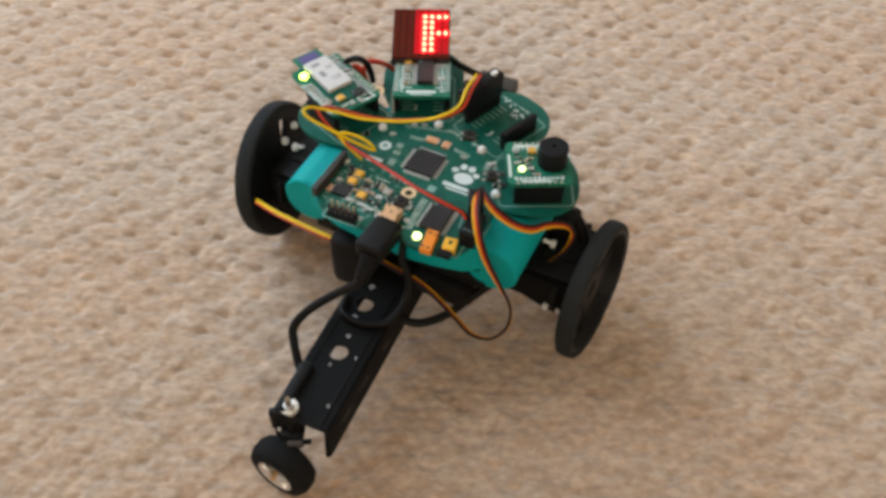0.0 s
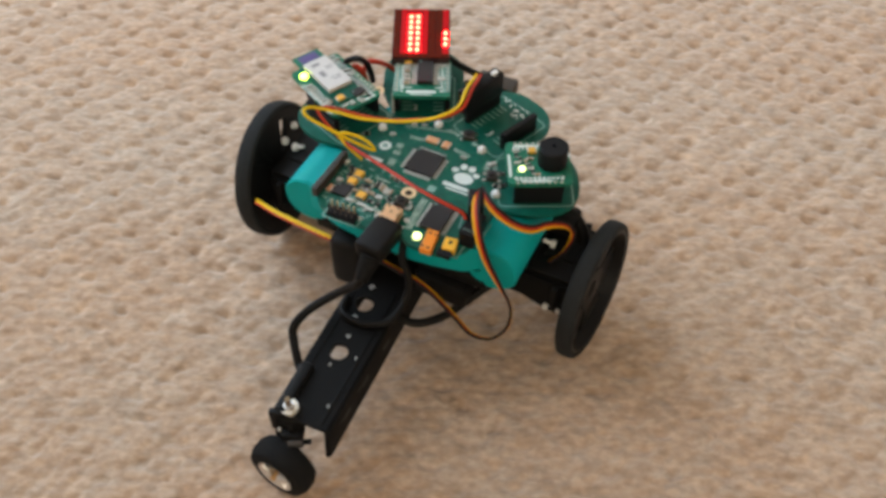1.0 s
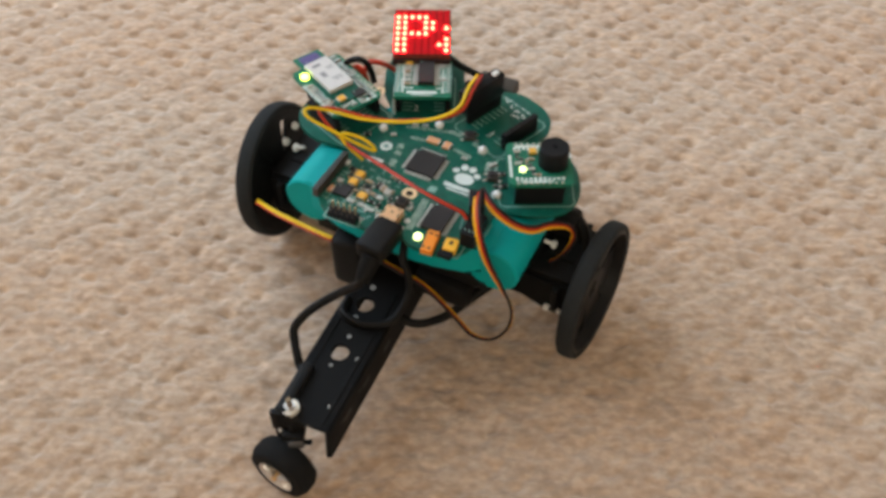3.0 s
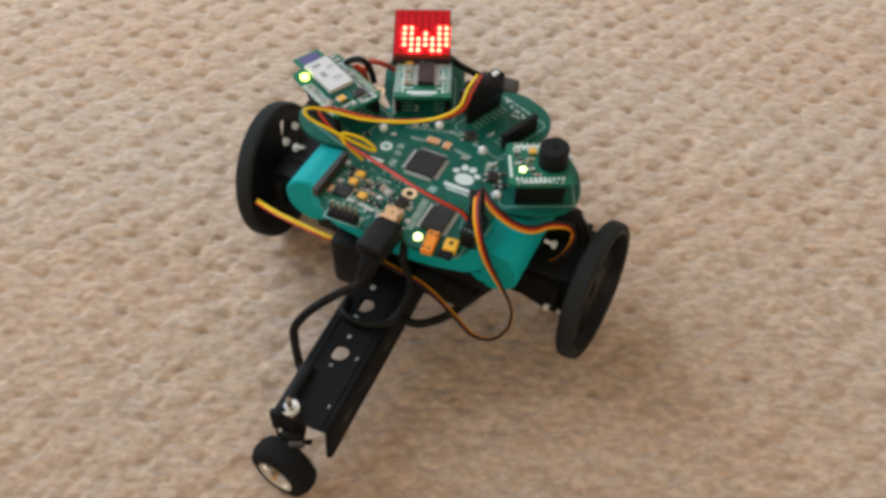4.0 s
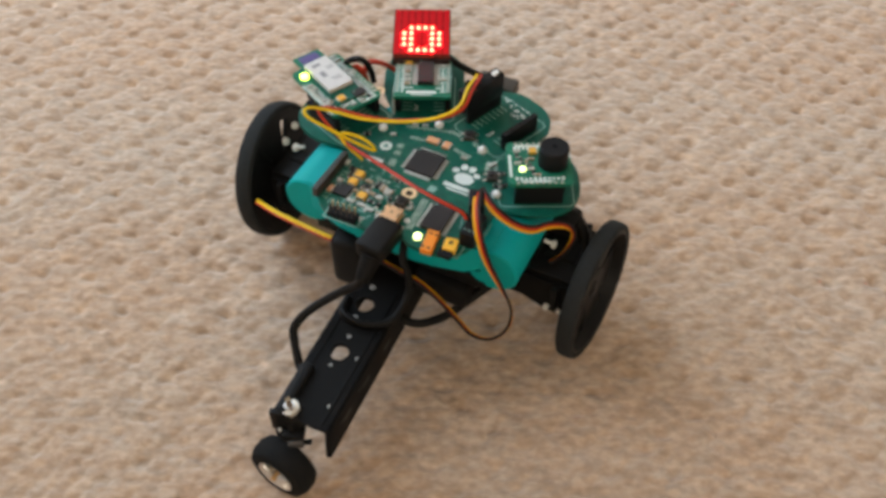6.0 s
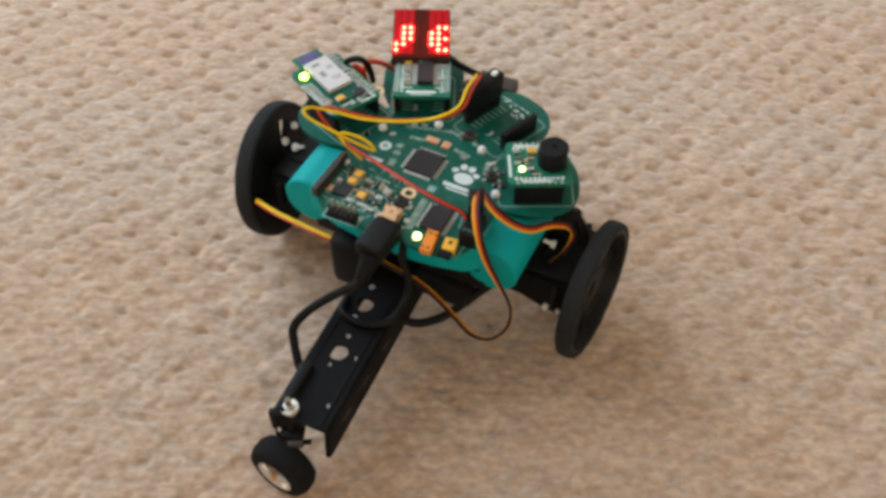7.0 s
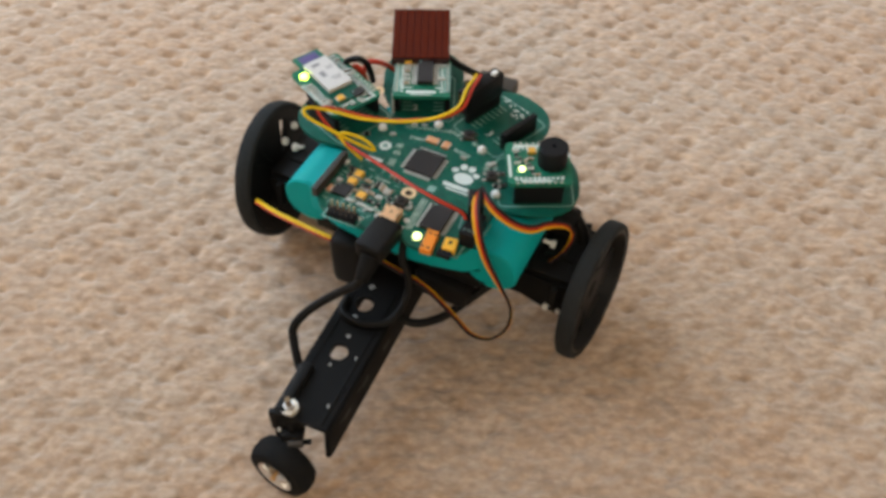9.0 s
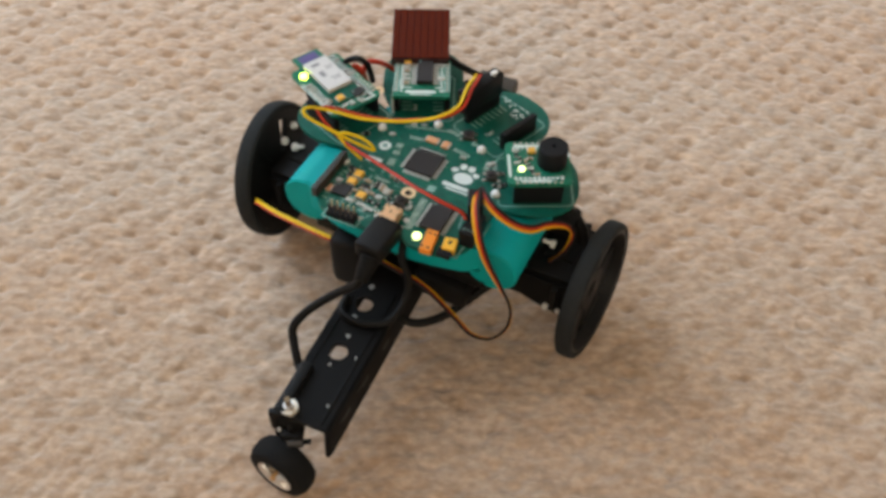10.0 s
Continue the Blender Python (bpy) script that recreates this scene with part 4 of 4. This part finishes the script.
def buzzer():
    b = plug_board("buzzer_board", 36.8, 3.0, 27.5, 25.0, 27.0, "small green plug-in board with a round black buzzer", PCB_LIGHT)
    bm = lathe(bmesh.new(), [(0.75, 8.2), (0.75, 9.3), (5.6, 9.3), (6.2, 8.7), (6.2, 0), (0.02, 0), (0.02, 8.2)], Matrix.Translation((-0.2, 19.3, 0)), 40)
    part("buzzer", bm, HEADER, b, "round black buzzer with sound hole", smooth=True)
    dome("lit_indicator", 3.8, 6.4, 0, 1.5, 1.5, PALE_LED, b, "glowing yellow-white indicator")
    smd(-6.4, 11.2, 3.0, 2.8, 1.6, 90, TANTALUM, b, 0.0, "tantalum_capacitor")
    rng = random.Random(3)
    for x, y, a, mt in ((4.4, 4.4, 0, CHIP), (1.2, 4.6, 90, LEADS), (0.6, 8.2, 0, TAN), (3.2, 9.6, 0, CHIP), (-3.4, 9.8, 90, LEADS), (-5.6, 10.6, 0, CHIP), (-7, 12.6, 90, TAN), (7.0, 4.6, 90, LEADS), (-1.2, 10.2, 90, TAN), (-0.8, 6.0, 0, CHIP)):
        smd(-x if abs(x) > 3.3 else x - 1, y, 1.9, 1.2, 0.8, a, mt, b, 0.0)
    silk([(1.5, 1.4, 13, 1.1, 0), (10.6, 12, 1.0, 13, 0), (-10.2, 12, 1.3, 16, 0), (-9.6, 25.2, 4, 1.0, 40), (-4.6, 26.6, 3, 1.0, 0)], 0.0, b)


def display():
    b = plug_board("display_board", -14.0, 24.4, 115.2, 25.6, 57.15, "green plug-in driver board carrying a red led matrix", PCB_LIGHT, 20.0)
    chip("driver_chip", 0.4 + 1.0, 15.4, 7.3, 15.0, 2.1, 0.0, b, 0, (14, 0), 2.6, 1.05, "black led driver chip")
    smd(-6.6, 22.6, 3.2, 3.0, 1.8, 90, TANTALUM, b, 0.0, "tantalum_capacitor")
    for x, y, mt in ((-7, 19.6, LEADS), (-7, 17.4, TAN), (-7.2, 14.6, LEADS), (-6.8, 11.6, LEADS), (-7, 8.8, TAN), (8.8, 21, LEADS), (8.8, 12, LEADS)):
        smd(x, y, 2.4, 1.4, 0.8, 0, mt, b, 0.0)
    for x in (-11.4, 11.4):
        silk([(x, 13.6, 2.6, 21, 0)], 0.0, b, SILK_DIM, "pin_row_mark")
    silk([(-0.4, 3.2, 13.5, 1.7, 0), (-0.4, 1.4, 9, 0.6, 0), (-6.8, 6.2, 5, 0.7, 0), (7.4, 6.0, 3, 0.7, 0)], 0.0, b)
    for k in range(4):
        part("header_pin", box(bmesh.new(), -12.9, 1.4 + 2.54 * k, -11.4, 0.7, 0.8, 9.8), LEADS, b)
    m = mmpose(-32.1, 59.7, 93.2, 0, 0, 25.6) @ pose(0, 0, 0, 6.0, 0, 0)
    w, l = 26.6, 30.8
    bm = box(bmesh.new(), 0, -1.0, -4.5, w, l + 2.0, 4.0, bevel=0.3)
    d = part("led_matrix", bm, DISPLAY_SIDE, b, "red eight by eight led matrix with scrolling lit text", m=b.matrix_basis.inverted() @ robot.matrix_basis @ m)
    part("base_face", box(bmesh.new(), 0, -1.0, -0.52, w - 0.5, l + 1.5, 0.3), DISPLAY_GAP, d)
    px = w / 8
    shared = None
    for k in range(8):
        x = (k - 3.5) * px
        if shared is None:
            shared = part("column_window", box(bmesh.new(), 0, -1.0, -0.3, px - 0.45, l + 1.2, 0.3, bevel=0.12), DISPLAY_RED, d, m=mmpose(x, 0, 0))
        else:
            ob = new("column_window", shared.data)
            ob.parent, ob.matrix_basis = d, mmpose(x, 0, 0)
    return d


LEDS, GLOWS = {}, {}


def leds(d):
    px, py = 3.24, 3.62
    shared = None
    for c in range(8):
        # added strip whose emission imitates led glow spread along the column
        bm = box(bmesh.new(), 0, 0, 0, px - 0.4, 29.4, 0.12, bevel=0.04)
        GLOWS[c] = part("led_glow_strip", bm, COLUMN_GLOW, d, "red strip added for the glow that lit dots spread", m=mmpose((c - 3.5) * px, 0, -3.2))
    for c in range(8):
        for r in range(8):
            m = mmpose((c - 3.5) * px, (3.5 - r) * py, -3.2)
            if shared is None:
                bm = cyl(bmesh.new(), Matrix.Translation((0, 0, 0.12)), 1.45, 0.3, 14, 1.2, slot=1)
                cyl(bm, Matrix.Translation((0, 0, 0.12)), 1.0, 1.0, 14, 0.8, slot=0)
                # wide low cone: the dot's halo on the filter, made as emission
                cyl(bm, Matrix.Translation((0, 0, 0.1)), 1.88, 0.22, 18, 0.9, slot=2)
                ob = shared = part("led", bm, LED_CORE, d, "glowing red led dot", m=m, mats=(LED_RIM, LED_HALO))
            else:
                ob = new("led", shared.data)
                ob.parent, ob.matrix_basis = d, m
                tagged(ob, "glowing red led dot")
            LEDS[c, r] = ob


def wires():
    def ribbon(name, pts, mats, gap, r, side, label, twist=()):
        """Flat lead of wires side by side along a path."""
        cable = empty(name, robot.matrix_basis)
        tagged(cable, label, "cable", "servo leads")
        k0 = (len(mats) - 1) / 2
        line = [Vector(p) for p in pts]
        for k, mt in enumerate(mats):
            moved = []
            for i, q in enumerate(line):
                t = (line[min(i + 1, len(line) - 1)] - line[max(i - 1, 0)]).normalized()
                n = t.cross(Vector(side)).normalized()
                if twist:
                    n = Matrix.Rotation(radians(float(np.interp(i / (len(line) - 1), [k / (len(twist) - 1) for k in range(len(twist))], twist))), 3, t) @ n
                moved.append(q + n * (k - k0) * gap)
            part("wire", tube(bmesh.new(), moved, r, 8, 7), mt, cable, smooth=True)

    seen_from = (-0.28, -0.62, 0.73)
    servo = (BROWN_WIRE, RED_WIRE, ORANGE_WIRE)
    ribbon("servo_lead", [(32.4, -15.1, 86), (37.6, -28.4, 90), (43.4, -37.5, 86), (48.5, -40.2, 76), (54.8, -40.3, 64), (59.7, -39.6, 52), (60.1, -42.6, 42), (54.8, -47, 36), (46.2, -47.2, 34),
                          (37.5, -44.2, 36), (28, -41.4, 40), (19.2, -41.2, 46.5), (10.9, -42, 50), (2.7, -42, 52), (-6.8, -40, 50)], servo, 1.2, 0.66, seen_from, "flat lead of yellow, red and dark wires in a loop", (0, 0, 20, 60, 80, 84, 82, 78, 70))
    ribbon("servo_lead", [(32.9, -13.8, 86), (41.7, -20.9, 86), (50.5, -21.7, 82), (57.2, -16.2, 76), (61.6, -8, 72.6), (67.2, -2, 69), (70.6, 0.4, 63), (70, -2, 57), (67.5, -4.5, 52), (64, -7.5, 49)], servo, 1.2, 0.66, seen_from, "flat lead of yellow, red and dark wires", (0, 0, 10, 55, 60, 20, 30, 60, 60))
    ribbon("servo_lead", [(-74.3, -28.9, 42), (-60.1, -32.6, 44), (-44, -34.5, 45), (-28.7, -47.8, 50), (-12, -48, 52)][:3] + [(-28.7, -36.5, 47), (-16.2, -36, 48)], (RED_WIRE, YELLOW_WIRE, YELLOW_WIRE), 0.8, 0.6, (0.28, 0.62, -0.73), "flat lead of yellow and red wires")
    y = empty("sensor_lead", robot.matrix_basis)
    tagged(y, "yellow, red and dark thin wires looping over the green board", "cable")
    part("yellow_wire", tube(bmesh.new(), [(6.6, 37.6, 98), (7.8, 25.4, 100), (8.6, 15.6, 98), (3.1, 9.5, 95), (-5.2, 4.6, 93), (-16.3, -0.1, 92), (-28, -4, 92), (-37.9, -6.1, 93), (-44.3, -9, 95), (-47.9, -12.1, 97), (-49, -15.9, 98),
                                           (-46.2, -17.2, 96), (-39.3, -15.5, 92), (-31.1, -13.7, 88), (-23.8, -12.3, 85), (-18.4, -11.2, 83.5), (-20.5, -10.7, 86), (-25.7, -11, 88), (-31.1, -13.3, 90), (-33, -14.7, 88.5), (-28, -15.2, 84), (-24, -13, 77.5)], 0.72, 8, 8), YELLOW_WIRE, y, smooth=True)
    part("red_wire", tube(bmesh.new(), [(8.4, 38.1, 98), (9.6, 26.2, 99), (10.1, 16, 97), (4, 10.4, 94), (-5.8, 5.7, 92.5), (-17, 1, 91.5), (-28.9, -2.4, 92), (-37.7, -4, 93), (-44.5, -6.6, 94), (-46.2, -9.5, 94), (-42.4, -11.9, 92),
                                        (-36.8, -13.4, 89), (-29, -15.2, 86), (-17.7, -18.1, 86), (-4.2, -22.9, 88), (12.9, -30.2, 92), (26.2, -31.7, 91), (31.8, -30.3, 88), (34.2, -30.5, 85)], 0.7, 8, 8), RED_WIRE, y, smooth=True)
    part("dark_wire", tube(bmesh.new(), [(-36.8, -12.4, 87.6), (-29, -14.2, 84.6), (-17.7, -16.9, 84.8), (-4.2, -21.6, 86.8), (12.9, -28.8, 90.6), (26.2, -30.2, 89.6), (32.4, -28.9, 86.5), (35, -29.5, 84)], 0.75, 8, 8), BROWN_WIRE, y, smooth=True)
    plug = part("wire_plug", box(bmesh.new(), 9.6, 36.2, BZ + 8.5, 6, 23, 12, rz=-20.5, bevel=0.7), HEADER, robot, "long black plug on the socket strip", smooth=True)
    part("plug_tip", box(bmesh.new(), 12.8, 43.2, BZ + 20.4, 2.2, 3.4, 1.6, rz=-20.5, bevel=0.6), WHITE, plug, "white plug latch", smooth=True)
    part("rear_connector", box(bmesh.new(), 5.4, 64.5, 68, 19, 9, 6.5, rz=2, bevel=0.8), BROWN_HEADER, robot, "dark connector behind the board", smooth=True)
    part("rear_mount", box(bmesh.new(), 4, 48, 52, 30, 34, 17, bevel=1), BLACK, robot)
    for name, pts, r, mt in (("black_battery_wire", [(-58, 28.5, 80), (-55.8, 30, 88), (-49.8, 30.2, 92), (-45.9, 31.3, 90), (-44.8, 32.9, 84), (-45.3, 35.2, 77)], 1.5, CABLE),
                             ("red_battery_wire", [(-50, 33, 78), (-48.1, 35.7, 86), (-44.2, 38.6, 86), (-41.3, 44.6, 80), (-37.6, 45.9, 76.8)], 1.2, RED_WIRE),
                             ("red_battery_wire", [(-54, 31, 80), (-52, 31, 86), (-48.5, 31, 84), (-46.9, 31.8, 77)], 1.6, RED_WIRE),
                             ("black_rear_wire", [(-20, 56.5, 84.5), (-16.5, 57.5, 84), (-11.7, 58, 82), (-5.3, 58.5, 80), (3, 62, 75)], 1.6, CABLE)):
        part(name, tube(bmesh.new(), pts, r, 10), mt, robot, smooth=True)
    # usb plug and cable
    u = empty("usb_cable", robot.matrix_basis)
    tagged(u, "black usb cable with moulded plug in the board's socket", "cable")
    bm = box(bmesh.new(), 5.5, -50.5, 74.6, 12.2, 18, 8.2, rz=-3, bevel=1.6, segs=3)
    part("plug", bm, CABLE, u, smooth=True)
    bm = bmesh.new()
    line = [Vector((6.2, -58.5, 77)), Vector((6.4, -62, 74.5)), Vector((5.3, -65.2, 70))]
    for k in range(9):
        q = line[0].lerp(line[2], k / 8) + Vector((0.5 * math.sin(math.pi * k / 8), -0.9 * math.sin(math.pi * k / 8), 1.0 * math.sin(math.pi * k / 8)))
        cyl(bm, Matrix.Translation(q) @ (line[2] - line[0]).to_track_quat("Z", "Y").to_matrix().to_4x4(), 4.3 - 0.17 * k, 0.85, 20)
    tube(bm, line, 2.7, 12)
    part("strain_relief", bm, CABLE, u, smooth=True)
    part("cord", tube(bmesh.new(), [(5.6, -64.3, 71), (3.4, -65.5, 66), (-0.7, -65.6, 61), (-9.6, -67.6, 52), (-17.6, -74, 45), (-22, -79.7, 38), (-19.8, -84, 34), (-16, -88.4, 31), (-13.5, -91, 29), (-9, -94, 30)], 1.9, 12, 8), CABLE, u, smooth=True)
    part("cord", tube(bmesh.new(), [(10, -38, 70), (12.5, -45, 64), (15.5, -46, 55), (16.4, -49.5, 46), (13.8, -60.2, 40.2), (3.7, -66.5, 39.9), (-6.7, -65, 39.9), (-9, -57, 39.6)], 1.6, 12, 8), CABLE, u, smooth=True)
    part("cord", tube(bmesh.new(), [(8, -47, 30), (15.1, -50.5, 29.5), (22, -47.8, 28), (29.2, -40.1, 28), (34.5, -33.9, 32), (41.3, -26, 38), (46, -18, 40)], 2.0, 12, 8), CABLE, u, smooth=True)


chassis()
body()
tail()
main_board()
toe_sockets()
bluetooth()
buzzer()
matrix_display = display()
leds(matrix_display)
wires()

# ---- the scrolling text ----
FULL, LOW = range(0, 7), range(2, 7)
STRIP = {}


def letters():
    """Lit rows, by column of the running text."""
    def put(at, cols):
        for k, rows in enumerate(cols):
            STRIP[at + k] = set(rows)
    o = [(3, 4, 5), LOW, (2, 6), (2, 6), LOW, (3, 4, 5)]
    w = [(2, 3, 4, 5), LOW, (4, 5, 6), (3, 4, 5), (4, 5, 6), LOW, (2, 3, 4, 5)]
    put(4, [FULL, FULL, (0, 3), (0, 3), (0,), (0,)])
    put(14, [FULL, FULL])
    put(19, o)
    put(26, w)
    put(35, [FULL, FULL, (0, 3), (0, 3), (0, 1, 2, 3), (1, 2)])
    put(41, [(5,), (2, 4, 5, 6), (2, 4, 6), (2, 4, 6), LOW, (3, 4, 5, 6)])
    put(48, w)
    put(65, [FULL, FULL, (0, 3), (0, 3, 4), (0, 1, 2, 3, 5, 6), (1, 2, 6)])
    put(72, o)
    put(79, [(2, 3, 4), (2, 3, 4, 5), (5, 6), (5, 6), (2, 3, 4, 5), (2, 3, 4)])
    put(87, [(3, 4, 5), LOW, (2, 4, 6), (2, 4, 6), (2, 3, 4, 6), (3, 4)])
    put(95, [LOW, LOW, (3,), (2,), (2,), (3,)])
    put(103, [(1, 2), (0, 1, 2, 3, 4, 6), (0, 1, 2, 3, 4, 6), (1, 2)])


def motions():
    """Each lit dot stands at the display's face while its cell is on, and sinks into the housing while it is off."""
    letters()
    px, py = 3.24, 3.62
    shift = [int(np.interp(k / FPS, (0, 0.4, 0.8, 1.0, 1.4, 1.6, 2.4, 4.6, 5.0, 5.5, 7.0, 7.2, 7.5, 8.0, 8.2, 8.4, 8.5, 8.9, 9.05, 10), (0.1, 5.05, 10.05, 12.05, 16.6, 19.1, 29.05, 54.4, 60.05, 65.2, 82.6, 85.05, 88.5, 95.05, 97.6, 100.05, 101.1, 106.1, 108, 108))) for k in range(301)]
    def switch(ob, x, y, states):
        on, off = mmpose(x, y, 0.02), mmpose(x, y, -3.2)
        rows = [(0.0, on if states[0] else off)]
        last = 0
        for k in range(1, 301):
            if states[k] != states[k - 1]:
                if k - 1 > last:
                    rows.append(((k - 1) / FPS, on if states[k - 1] else off))
                rows.append((k / FPS, on if states[k] else off))
                last = k
        if last < 300:
            rows.append((10.0, on if states[300] else off))
        walk(ob, rows)

    for (c, r), ob in LEDS.items():
        switch(ob, (c - 3.5) * px, (3.5 - r) * py, [(r - 1) in STRIP.get(c + s, ()) for s in shift])
    # glow strips rise where a column and its neighbours hold over four lit dots
    for c, ob in GLOWS.items():
        switch(ob, (c - 3.5) * px, 0, [sum(len(STRIP.get(c + s + k, ())) for k in (-1, 0, 1)) > 4 for s in shift])


motions()
